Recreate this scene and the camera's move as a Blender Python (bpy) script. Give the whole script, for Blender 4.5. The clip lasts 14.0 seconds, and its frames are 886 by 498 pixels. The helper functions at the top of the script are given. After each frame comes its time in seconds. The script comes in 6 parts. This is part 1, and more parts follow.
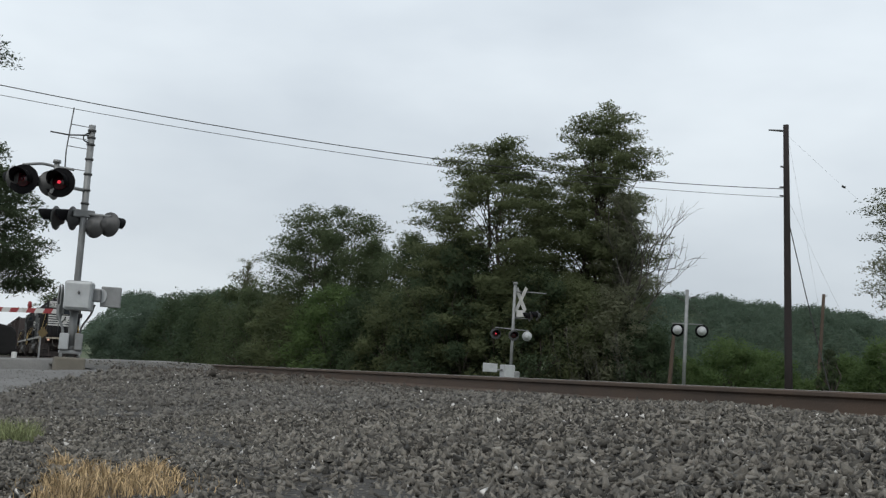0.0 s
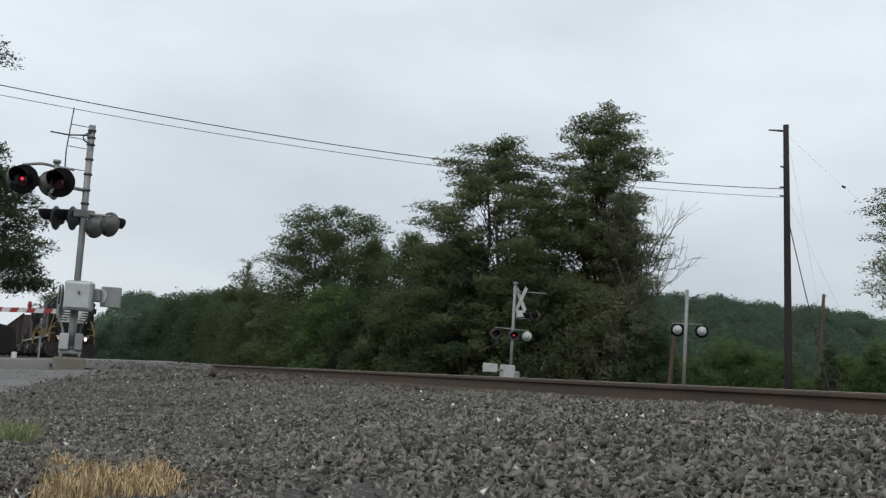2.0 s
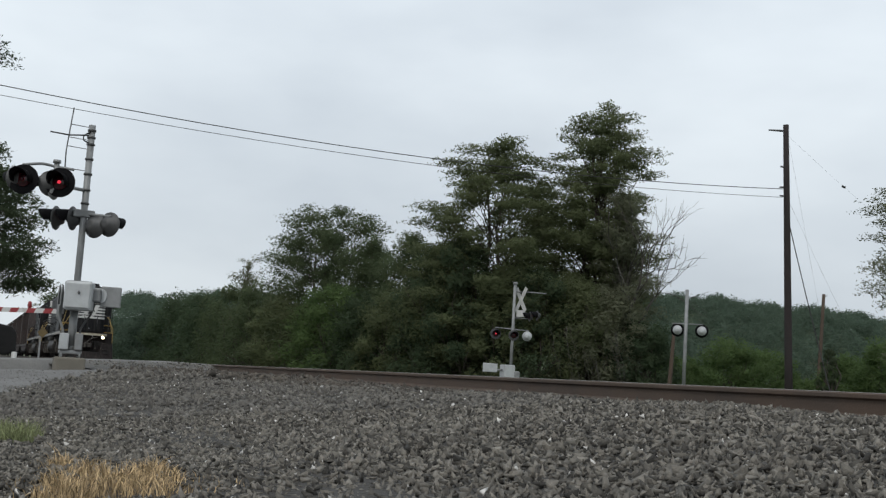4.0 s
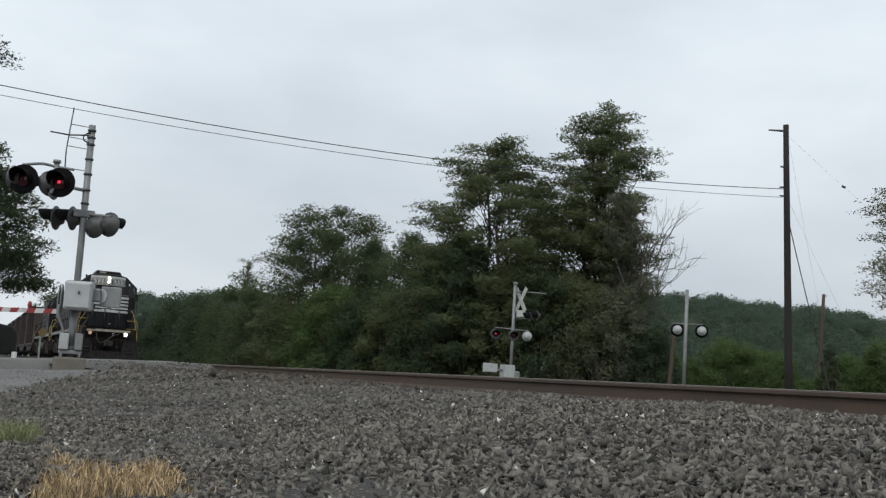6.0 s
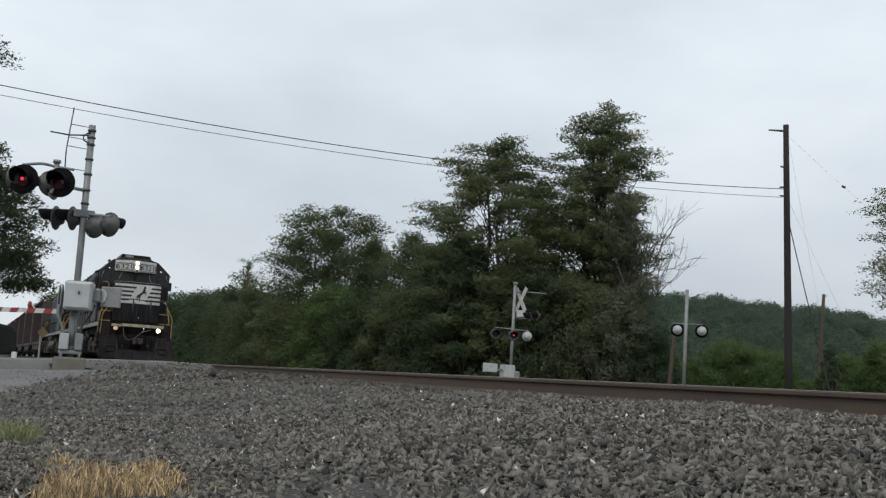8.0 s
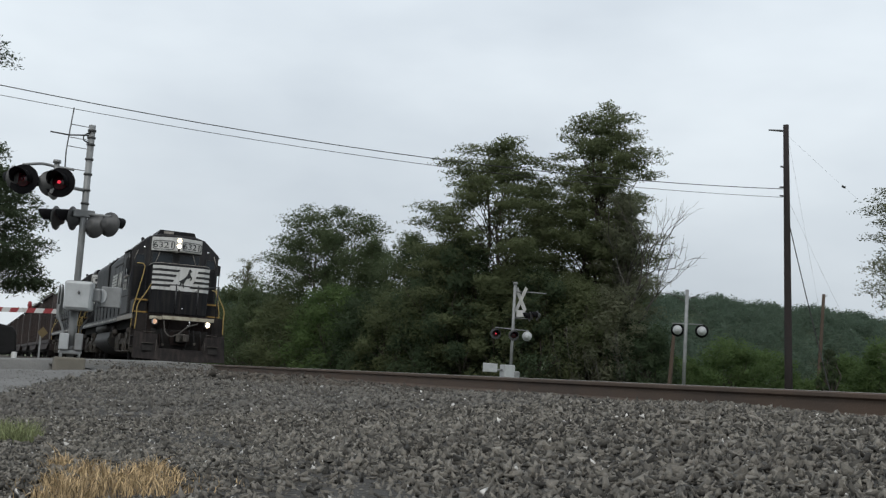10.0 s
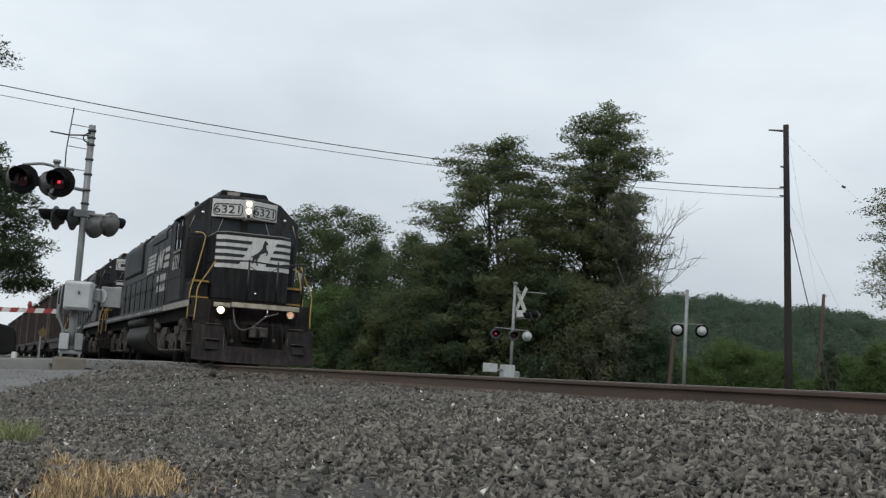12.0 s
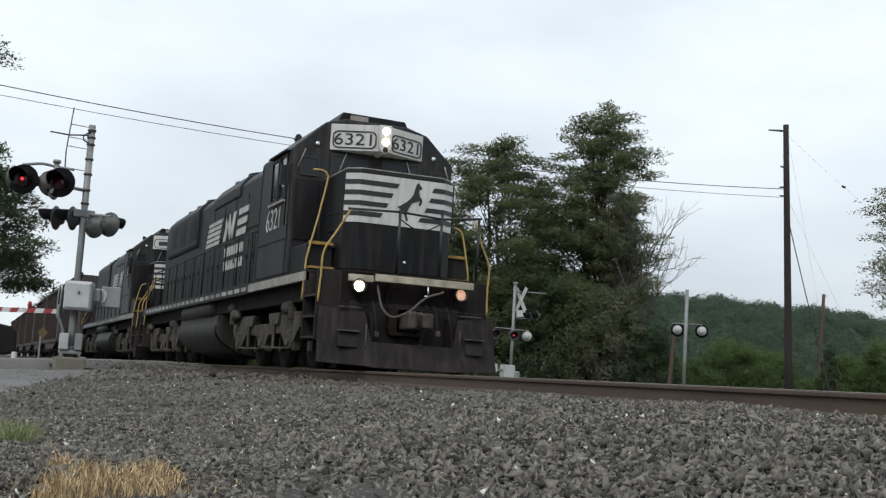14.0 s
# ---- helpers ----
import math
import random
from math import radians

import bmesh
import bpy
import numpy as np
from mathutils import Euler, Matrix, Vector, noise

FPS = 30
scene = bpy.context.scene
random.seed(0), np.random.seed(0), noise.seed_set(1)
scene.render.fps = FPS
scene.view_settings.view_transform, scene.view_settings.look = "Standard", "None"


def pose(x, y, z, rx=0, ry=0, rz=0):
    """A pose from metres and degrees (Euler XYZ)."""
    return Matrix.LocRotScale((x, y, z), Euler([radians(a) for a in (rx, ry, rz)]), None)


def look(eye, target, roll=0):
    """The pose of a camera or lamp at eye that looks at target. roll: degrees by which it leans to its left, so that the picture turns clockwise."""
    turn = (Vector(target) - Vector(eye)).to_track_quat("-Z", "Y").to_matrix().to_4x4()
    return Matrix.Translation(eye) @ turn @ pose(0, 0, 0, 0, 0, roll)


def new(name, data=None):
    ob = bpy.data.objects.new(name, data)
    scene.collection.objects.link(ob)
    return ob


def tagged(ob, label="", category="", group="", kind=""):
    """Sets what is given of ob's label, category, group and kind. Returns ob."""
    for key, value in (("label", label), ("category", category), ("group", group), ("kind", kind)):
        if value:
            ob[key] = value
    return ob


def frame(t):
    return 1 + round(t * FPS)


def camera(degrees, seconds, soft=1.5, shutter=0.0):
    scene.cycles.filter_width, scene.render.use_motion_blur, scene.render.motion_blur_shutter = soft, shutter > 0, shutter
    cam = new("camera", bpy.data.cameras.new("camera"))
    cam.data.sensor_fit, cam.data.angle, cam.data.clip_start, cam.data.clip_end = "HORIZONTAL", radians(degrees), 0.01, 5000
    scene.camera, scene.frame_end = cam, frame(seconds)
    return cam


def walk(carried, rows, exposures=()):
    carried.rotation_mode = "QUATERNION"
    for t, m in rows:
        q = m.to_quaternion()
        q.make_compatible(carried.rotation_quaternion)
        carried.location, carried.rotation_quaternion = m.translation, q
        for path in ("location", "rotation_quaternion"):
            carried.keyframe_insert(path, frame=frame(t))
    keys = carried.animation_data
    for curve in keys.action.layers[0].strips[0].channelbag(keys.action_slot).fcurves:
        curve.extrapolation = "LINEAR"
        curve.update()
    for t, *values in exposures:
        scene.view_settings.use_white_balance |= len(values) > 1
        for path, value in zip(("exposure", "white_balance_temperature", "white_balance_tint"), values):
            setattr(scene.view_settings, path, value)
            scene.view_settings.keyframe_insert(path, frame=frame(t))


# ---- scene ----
# ---------------------------------------------------------------- camera
cam = camera(41.5, 14.0, soft=1.3)
EYE = Vector((0.0, -6.575, -0.116))
YAW, PITCH, ROLL = radians(21.72), radians(6.548), 3.578
WAY = Vector((-math.cos(YAW) * math.cos(PITCH), math.sin(YAW) * math.cos(PITCH), math.sin(PITCH)))
VIEW = look(EYE, EYE + WAY * 10, ROLL)
walk(cam, [(0.0, VIEW), (14.0, VIEW)], exposures=[(0.0, -0.02), (11.5, -0.02), (13.0, 0.09), (14.0, 0.21)])

# ---------------------------------------------------------------- world and sun
def build_world():
    w = bpy.data.worlds.new("overcast_sky")
    scene.world = w
    w.use_nodes = True
    nt = w.node_tree
    nt.nodes.clear()
    N = nt.nodes.new
    out, bg = N("ShaderNodeOutputWorld"), N("ShaderNodeBackground")
    sky = N("ShaderNodeTexSky")
    sky.sky_type, sky.sun_disc = "NISHITA", False
    sky.sun_elevation, sky.sun_rotation = radians(48), radians(60)
    sky.air_density, sky.dust_density = 1.0, 3.0
    tc, mp = N("ShaderNodeTexCoord"), N("ShaderNodeMapping")
    mp.inputs["Scale"].default_value = (1.0, 1.0, 2.6)
    mp.inputs["Location"].default_value = (9.838, -14.927, 12.254)
    n1 = N("ShaderNodeTexNoise")
    n1.inputs["Scale"].default_value, n1.inputs["Detail"].default_value = 2.2, 5.0
    n1.inputs["Roughness"].default_value = 0.48
    ramp = N("ShaderNodeValToRGB")
    ramp.color_ramp.elements[0].position, ramp.color_ramp.elements[0].color = 0.25, (5.6, 6.25, 6.95, 1)
    ramp.color_ramp.elements[1].position, ramp.color_ramp.elements[1].color = 0.75, (9.35, 10.1, 10.6, 1)
    mix = N("ShaderNodeMix")
    mix.data_type = "RGBA"
    mix.inputs["Factor"].default_value = 0.93
    L = nt.links.new
    L(tc.outputs["Generated"], mp.inputs["Vector"])
    L(mp.outputs["Vector"], n1.inputs["Vector"])
    L(n1.outputs["Fac"], ramp.inputs["Fac"])
    L(sky.outputs["Color"], mix.inputs["A"])
    L(ramp.outputs["Color"], mix.inputs["B"])
    sep, lift, tone = N("ShaderNodeSeparateXYZ"), N("ShaderNodeMapRange"), N("ShaderNodeMix")
    lift.inputs["From Max"].default_value = 0.36
    lift.inputs["To Min"].default_value, lift.inputs["To Max"].default_value = 0.83, 1.12
    tone.data_type, tone.blend_type = "RGBA", "MULTIPLY"
    tone.inputs["Factor"].default_value = 1.0
    L(tc.outputs["Generated"], sep.inputs["Vector"])
    L(sep.outputs["Z"], lift.inputs["Value"])
    L(mix.outputs["Result"], tone.inputs["A"])
    L(lift.outputs["Result"], tone.inputs["B"])
    L(tone.outputs["Result"], bg.inputs["Color"])
    bg.inputs["Strength"].default_value = 0.1
    L(bg.outputs["Background"], out.inputs["Surface"])


build_world()
sun = new("sun", bpy.data.lights.new("sun", "SUN"))
sun.data.energy, sun.data.angle, sun.data.color = 1.3, radians(20), (1.0, 0.97, 0.92)
sun.matrix_world = look((20, -30, 50), (-20, 5, 0))

# ---------------------------------------------------------------- materials
def mat(name, color, rough=0.7, metal=0.0, vary=0.25, scale=4.0, fine=40.0, bump=0.2, tint=None, rand=0.0, island=0.0, emit=None, strength=1.0, spec=0.5, streak=None):
    """A surface with broad stains and fine grain; tint is the colour of the stains, streak that of dust that has run down it."""
    m = bpy.data.materials.new(name)
    m.use_nodes = True
    nt = m.node_tree
    N, L = nt.nodes.new, nt.links.new
    b = nt.nodes["Principled BSDF"]
    b.inputs["Roughness"].default_value, b.inputs["Metallic"].default_value = rough, metal
    b.inputs["Specular IOR Level"].default_value = spec
    tc = N("ShaderNodeTexCoord")
    big, small = N("ShaderNodeTexNoise"), N("ShaderNodeTexNoise")
    for n, s, d in ((big, scale, 6.0), (small, fine, 4.0)):
        n.inputs["Scale"].default_value, n.inputs["Detail"].default_value = s, d
        L(tc.outputs["Object"], n.inputs["Vector"])
    ramp = N("ShaderNodeMapRange")
    ramp.inputs["From Min"].default_value, ramp.inputs["From Max"].default_value = 0.35, 0.68
    L(big.outputs["Fac"], ramp.inputs["Value"])
    mix = N("ShaderNodeMix")
    mix.data_type = "RGBA"
    t = tint or tuple(c * (1 - vary) for c in color)
    mix.inputs["A"].default_value, mix.inputs["B"].default_value = (*color, 1), (*t, 1)
    L(ramp.outputs["Result"], mix.inputs["Factor"])
    coat = mix.outputs["Result"]
    if streak:
        mp, run, mr, over = N("ShaderNodeMapping"), N("ShaderNodeTexNoise"), N("ShaderNodeMapRange"), N("ShaderNodeMix")
        mp.inputs["Scale"].default_value = (5.0, 5.0, 0.45)
        run.inputs["Scale"].default_value, run.inputs["Detail"].default_value = 1.6, 8.0
        mr.inputs["From Min"].default_value, mr.inputs["From Max"].default_value, mr.inputs["To Max"].default_value = 0.48, 0.78, 0.85
        over.data_type = "RGBA"
        over.inputs["B"].default_value = (*streak, 1)
        L(tc.outputs["Object"], mp.inputs["Vector"])
        L(mp.outputs["Vector"], run.inputs["Vector"])
        L(run.outputs["Fac"], mr.inputs["Value"])
        L(mr.outputs["Result"], over.inputs["Factor"])
        L(coat, over.inputs["A"])
        coat = over.outputs["Result"]
    hsv = N("ShaderNodeHueSaturation")
    L(coat, hsv.inputs["Color"])
    grain = N("ShaderNodeMapRange")
    grain.inputs["To Min"].default_value, grain.inputs["To Max"].default_value = 1 - vary, 1 + vary
    L(small.outputs["Fac"], grain.inputs["Value"])
    last = grain.outputs["Result"]
    for amount, node, sock in ((rand, "ShaderNodeObjectInfo", "Random"), (island, "ShaderNodeNewGeometry", "Random Per Island")):
        if amount:
            src, mr, mu = N(node), N("ShaderNodeMapRange"), N("ShaderNodeMath")
            mr.inputs["To Min"].default_value, mr.inputs["To Max"].default_value = 1 - amount, 1 + amount
            mu.operation = "MULTIPLY"
            L(src.outputs[sock], mr.inputs["Value"])
            L(mr.outputs["Result"], mu.inputs[0])
            L(last, mu.inputs[1])
            last = mu.outputs["Value"]
    L(last, hsv.inputs["Value"])
    L(hsv.outputs["Color"], b.inputs["Base Color"])
    if bump:
        bp = N("ShaderNodeBump")
        bp.inputs["Strength"].default_value, bp.inputs["Distance"].default_value = bump, 0.02
        L(small.outputs["Fac"], bp.inputs["Height"])
        L(bp.outputs["Normal"], b.inputs["Normal"])
    if emit:
        b.inputs["Emission Color"].default_value, b.inputs["Emission Strength"].default_value = (*emit, 1), strength
    return m


def leaf_mat(name, a, c, rough=0.55):
    """Leaves: two greens mixed leaf by leaf and bough by bough, with some light let through."""
    m = bpy.data.materials.new(name)
    m.use_nodes = True
    nt = m.node_tree
    N, L = nt.nodes.new, nt.links.new
    b = nt.nodes["Principled BSDF"]
    geo, tc, nz = N("ShaderNodeNewGeometry"), N("ShaderNodeTexCoord"), N("ShaderNodeTexNoise")
    nz.inputs["Scale"].default_value, nz.inputs["Detail"].default_value = 0.45, 3.0
    L(tc.outputs["Object"], nz.inputs["Vector"])
    add = N("ShaderNodeMath")
    add.operation = "MULTIPLY_ADD"
    add.inputs[1].default_value, add.inputs[2].default_value = 0.18, 0.10
    L(geo.outputs["Random Per Island"], add.inputs[0])
    sub = N("ShaderNodeMath")
    sub.operation = "ADD"
    sub.use_clamp = True
    L(add.outputs["Value"], sub.inputs[0])
    mr = N("ShaderNodeMapRange")
    mr.inputs["From Min"].default_value, mr.inputs["From Max"].default_value = 0.35, 0.7
    mr.inputs["To Max"].default_value = 0.72
    L(nz.outputs["Fac"], mr.inputs["Value"])
    L(mr.outputs["Result"], sub.inputs[1])
    mix = N("ShaderNodeMix")
    mix.data_type = "RGBA"
    mix.inputs["A"].default_value, mix.inputs["B"].default_value = (*a, 1), (*c, 1)
    L(sub.outputs["Value"], mix.inputs["Factor"])
    L(mix.outputs["Result"], b.inputs["Base Color"])
    b.inputs["Roughness"].default_value = rough
    b.inputs["Specular IOR Level"].default_value = 0.06
    tr, ms = N("ShaderNodeBsdfTranslucent"), N("ShaderNodeMixShader")
    L(mix.outputs["Result"], tr.inputs["Color"])
    ms.inputs["Fac"].default_value = 0.58
    L(b.outputs["BSDF"], ms.inputs[1])
    L(tr.outputs["BSDF"], ms.inputs[2])
    L(ms.outputs["Shader"], nt.nodes["Material Output"].inputs["Surface"])
    return m


def glass_mat(name, color=(0.02, 0.025, 0.03)):
    return mat(name, color, rough=0.12, vary=0.05, bump=0.0, spec=0.22)


M = dict(
    gravel=mat("ballast_stone", (0.138, 0.127, 0.108), 0.9, vary=0.22, scale=0.7, fine=70, bump=0.55, tint=(0.106, 0.097, 0.083), island=0.8),
    small_gravel=mat("small_ballast_stone", (0.122, 0.113, 0.099), 0.9, vary=0.15, scale=0.7, fine=70, bump=0.3, tint=(0.100, 0.093, 0.082), island=0.5),
    chips=mat("fine_gravel_chips", (0.165, 0.16, 0.15), 0.9, vary=0.15, scale=0.7, fine=70, bump=0.2, island=0.25),
    fouled=mat("oil_fouled_ballast", (0.082, 0.071, 0.058), 0.9, vary=0.2, scale=0.7, fine=70, bump=0.3, tint=(0.062, 0.054, 0.045), island=0.55),
    pale_stone=mat("pale_stone", (0.55, 0.53, 0.50), 0.85, vary=0.15, scale=3, fine=50, bump=0.3, island=0.25),
    # near-black so that the gaps between stones look shaded
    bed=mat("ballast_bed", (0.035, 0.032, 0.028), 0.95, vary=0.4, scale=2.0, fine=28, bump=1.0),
    fines=mat("gravel_fines", (0.118, 0.115, 0.110), 0.95, vary=0.5, scale=0.9, fine=26, bump=1.0, tint=(0.155, 0.152, 0.147)),
    asphalt=mat("worn_asphalt", (0.115, 0.113, 0.107), 0.95, vary=0.45, scale=0.8, fine=30, bump=0.8, tint=(0.165, 0.16, 0.15)),
    verge=mat("verge_gravel", (0.075, 0.071, 0.064), 0.95, vary=0.5, scale=1.5, fine=24, bump=1.0, tint=(0.11, 0.105, 0.096)),
    concrete=mat("weathered_concrete", (0.15, 0.137, 0.113), 0.9, vary=0.2, scale=3, fine=60, bump=0.4),
    soil=mat("grass_and_soil", (0.06, 0.080, 0.038), 0.95, vary=0.4, scale=0.08, fine=3, bump=0.6, tint=(0.075, 0.085, 0.045)),
    rail=mat("rusty_rail_steel", (0.085, 0.058, 0.042), 0.75, 0.2, vary=0.25, scale=2, fine=60, bump=0.2, tint=(0.065, 0.048, 0.038)),
    railtop=mat("polished_rail_head", (0.28, 0.26, 0.24), 0.38, 0.8, vary=0.15, scale=2, fine=60, bump=0.05),
    tie=mat("creosoted_wood", (0.06, 0.045, 0.035), 0.9, vary=0.3, scale=3, fine=30, bump=0.6, rand=0.2),
    galv=mat("galvanised_steel", (0.24, 0.245, 0.245), 0.55, 0.3, vary=0.15, scale=3, fine=40, bump=0.05, tint=(0.17, 0.175, 0.175)),
    alu=mat("painted_aluminium_case", (0.40, 0.415, 0.42), 0.5, 0.1, vary=0.1, scale=4, fine=50, bump=0.04, tint=(0.33, 0.34, 0.345)),
    black=mat("black_steel", (0.010, 0.010, 0.011), 0.5, vary=0.25, scale=4, fine=40, bump=0.08),
    flatblack=mat("dull_black_enamel", (0.007, 0.0068, 0.008), 0.8, vary=0.25, scale=6, fine=40, bump=0.05, spec=0.12),
    hoodback=mat("dull_lamp_back", (0.0780, 0.0780, 0.0780), 0.55, 0.3, vary=0.2, scale=8, fine=40, bump=0.05),
    lens=mat("red_lens", (0.045, 0.004, 0.008), 0.15, vary=0.1, bump=0.0),
    lens_on=mat("red_lens_lit", (0.4, 0.01, 0.02), 0.2, vary=0.1, bump=0.0, emit=(1.0, 0.05, 0.09), strength=0.8),
    loco=mat("loco_black_paint", (0.0062, 0.0065, 0.0083), 0.5, vary=0.3, scale=1.3, fine=18, bump=0.04, tint=(0.0114, 0.0111, 0.0123), spec=0.16, streak=(0.0285, 0.0265, 0.0237)),
    loco_cab=mat("loco_cab_black", (0.0162, 0.0163, 0.0196), 0.5, vary=0.25, scale=1.5, fine=20, bump=0.04, tint=(0.0297, 0.0286, 0.0294), spec=0.16, streak=(0.0542, 0.0503, 0.0439)),
    dusty=mat("dusty_running_gear", (0.0203, 0.0186, 0.0192), 0.85, vary=0.4, scale=3, fine=25, bump=0.3, tint=(0.0365, 0.0327, 0.0319), spec=0.2, streak=(0.0486, 0.0419, 0.0392)),
    plow=mat("brown_dusted_plow_steel", (0.024, 0.0195, 0.0185), 0.8, vary=0.35, scale=2.2, fine=22, bump=0.12, tint=(0.012, 0.0105, 0.0105), spec=0.2, streak=(0.044, 0.035, 0.031)),
    rustblack=mat("rust_tinged_black_steel", (0.020, 0.0145, 0.013), 0.85, vary=0.4, scale=3, fine=20, bump=0.15, tint=(0.012, 0.0095, 0.009), spec=0.12),
    rubber=mat("dull_black_rubber", (0.016, 0.0155, 0.0155), 0.75, vary=0.2, scale=6, fine=30, bump=0.05, spec=0.2),
    jumper=mat("dusty_grey_cable_sheath", (0.085, 0.078, 0.070), 0.8, vary=0.25, scale=6, fine=40, bump=0.05, tint=(0.05, 0.045, 0.04)),
    tank=mat("grimy_tank", (0.026, 0.0245, 0.023), 0.6, vary=0.2, scale=1.5, fine=20, bump=0.08, tint=(0.022, 0.020, 0.019), spec=0.25, streak=(0.07, 0.064, 0.056)),
    white=mat("white_paint", (0.5220, 0.5220, 0.5130), 0.5, vary=0.08, scale=3, fine=30, bump=0.03, tint=(0.4320, 0.4320, 0.4140), streak=(0.3240, 0.3150, 0.2970)),
    cream=mat("dirty_cream_paint", (0.40, 0.37, 0.29), 0.6, vary=0.15, scale=5, fine=30, bump=0.08, tint=(0.22, 0.19, 0.14)),
    dullwhite=mat("dirty_white_lettering", (0.46, 0.46, 0.44), 0.6, vary=0.12, scale=3, fine=25, bump=0.03, tint=(0.30, 0.30, 0.28)),
    plate=mat("grimy_reflective_white", (0.36, 0.355, 0.34), 0.6, vary=0.2, scale=5, fine=30, bump=0.03, tint=(0.20, 0.195, 0.18), rand=0.35),
    sill=mat("grey_sill_paint", (0.33, 0.31, 0.28), 0.65, vary=0.2, scale=4, fine=30, bump=0.1, tint=(0.20, 0.18, 0.16), streak=(0.10, 0.088, 0.075)),
    yellow=mat("yellow_rail_paint", (0.39, 0.275, 0.09), 0.55, vary=0.2, scale=6, fine=40, bump=0.04),
    # orange-yellow, darkened in the colour for the shadow round the steps
    dimyellow=mat("shadow_dimmed_yellow", (0.3080, 0.1820, 0.0420), 0.7, vary=0.25, scale=6, fine=40, bump=0.05),
    # near-black: the shade under the train is put into the colour
    void=mat("shade_dark_underside", (0.0289, 0.0272, 0.0263), 0.95, vary=0.3, scale=3, fine=20, bump=0.1, spec=0.08),
    truck=mat("dusty_truck_castings", (0.0700, 0.0638, 0.0575), 0.9, vary=0.35, scale=4, fine=25, bump=0.3, tint=(0.0350, 0.0312, 0.0275), spec=0.2, streak=(0.1250, 0.1100, 0.0938)),
    glass=glass_mat("cab_glass"),
    bright=mat("lit_lamp", (1, 0.9, 0.7), 0.3, vary=0, bump=0, emit=(1.0, 0.80, 0.50), strength=6),
    amber=mat("dim_lamp", (0.42, 0.33, 0.27), 0.3, vary=0, bump=0, emit=(1.0, 0.50, 0.28), strength=0.45),
    chrome=mat("lamp_reflector", (0.55, 0.56, 0.56), 0.25, 0.9, vary=0.05, bump=0.0),
    rust=mat("rusty_car_side", (0.0345, 0.0232, 0.0203), 0.85, vary=0.4, scale=0.7, fine=14, bump=0.15, tint=(0.0165, 0.0124, 0.0120), streak=(0.0638, 0.0465, 0.0390), rand=0.2),
    pole=mat("creosoted_pole", (0.0182, 0.0117, 0.0114), 0.85, vary=0.3, scale=2, fine=20, bump=0.3, tint=(0.0123, 0.0091, 0.0088)),
    oldpole=mat("weathered_pole", (0.0750, 0.0525, 0.0375), 0.9, vary=0.25, scale=2, fine=20, bump=0.3),
    bark=mat("bark", (0.075, 0.062, 0.05), 0.95, vary=0.35, scale=3, fine=18, bump=0.7),
    deadwood=mat("bare_grey_wood", (0.0720, 0.0660, 0.0582), 0.9, vary=0.2, scale=3, fine=18, bump=0.4),
    wire=mat("cable", (0.03, 0.03, 0.03), 0.6, vary=0.1, bump=0),
    red=mat("red_reflective", (0.24, 0.022, 0.025), 0.5, vary=0.1, scale=5, fine=40, bump=0.02),
    signyellow=mat("faded_yellow_sign", (0.11, 0.075, 0.026), 0.6, vary=0.15, scale=5, fine=30, bump=0.02),
    dry=mat("dry_grass", (0.38, 0.275, 0.15), 0.9, vary=0.1, scale=6, fine=12, bump=0, island=0.7),
    weed=mat("green_weed", (0.20, 0.225, 0.105), 0.9, vary=0.1, scale=6, fine=12, bump=0, island=0.35),
    leaf_a=leaf_mat("locust_leaves", (0.0933, 0.1139, 0.0581), (0.1615, 0.1841, 0.0944)),
    leaf_b=leaf_mat("maple_leaves", (0.0684, 0.0934, 0.0488), (0.1198, 0.1473, 0.0770)),
    leaf_c=leaf_mat("shrub_leaves", (0.0503, 0.0741, 0.0423), (0.0893, 0.1212, 0.0666)),
    leaf_d=leaf_mat("bright_shrub_leaves", (0.0762, 0.1213, 0.0450), (0.1290, 0.1839, 0.0713)),
    # leaf_b darkened: the shade of a backlit crown is in the colour
    leaf_e=leaf_mat("shaded_leaves", (0.0590, 0.0788, 0.0450), (0.1017, 0.1280, 0.0727)),
    leaf_brown=leaf_mat("browning_leaves", (0.1250, 0.1399, 0.0911), (0.2020, 0.2116, 0.1384)),
    # distance haze is mixed into this green: paler and bluer than the near leaves
    leaf_hazed=leaf_mat("haze_tinted_leaves", (0.0782, 0.1131, 0.0825), (0.1057, 0.1441, 0.1014)),
)

# ---------------------------------------------------------------- mesh helpers
def box(bm, x0, x1, y0, y1, z0, z1):
    v = [bm.verts.new((x, y, z)) for z in (z0, z1) for y in (y0, y1) for x in (x0, x1)]
    for q in ((0, 2, 3, 1), (4, 5, 7, 6), (0, 1, 5, 4), (2, 6, 7, 3), (0, 4, 6, 2), (1, 3, 7, 5)):
        bm.faces.new([v[i] for i in q])
    return bm


def slab(bm, pts, axis, a, b):
    """A prism: the outline pts drawn in the two other axes (in x, y, z order), from a to b along axis."""
    def at(p, w):
        c = list(p)
        c.insert("xyz".index(axis), w)
        return bm.verts.new(c)
    lo, hi = [at(p, a) for p in pts], [at(p, b) for p in pts]
    n = len(pts)
    bm.faces.new(lo[::-1]), bm.faces.new(hi)
    for i in range(n):
        bm.faces.new((lo[i], lo[(i + 1) % n], hi[(i + 1) % n], hi[i]))
    bmesh.ops.recalc_face_normals(bm, faces=bm.faces[:])
    return bm


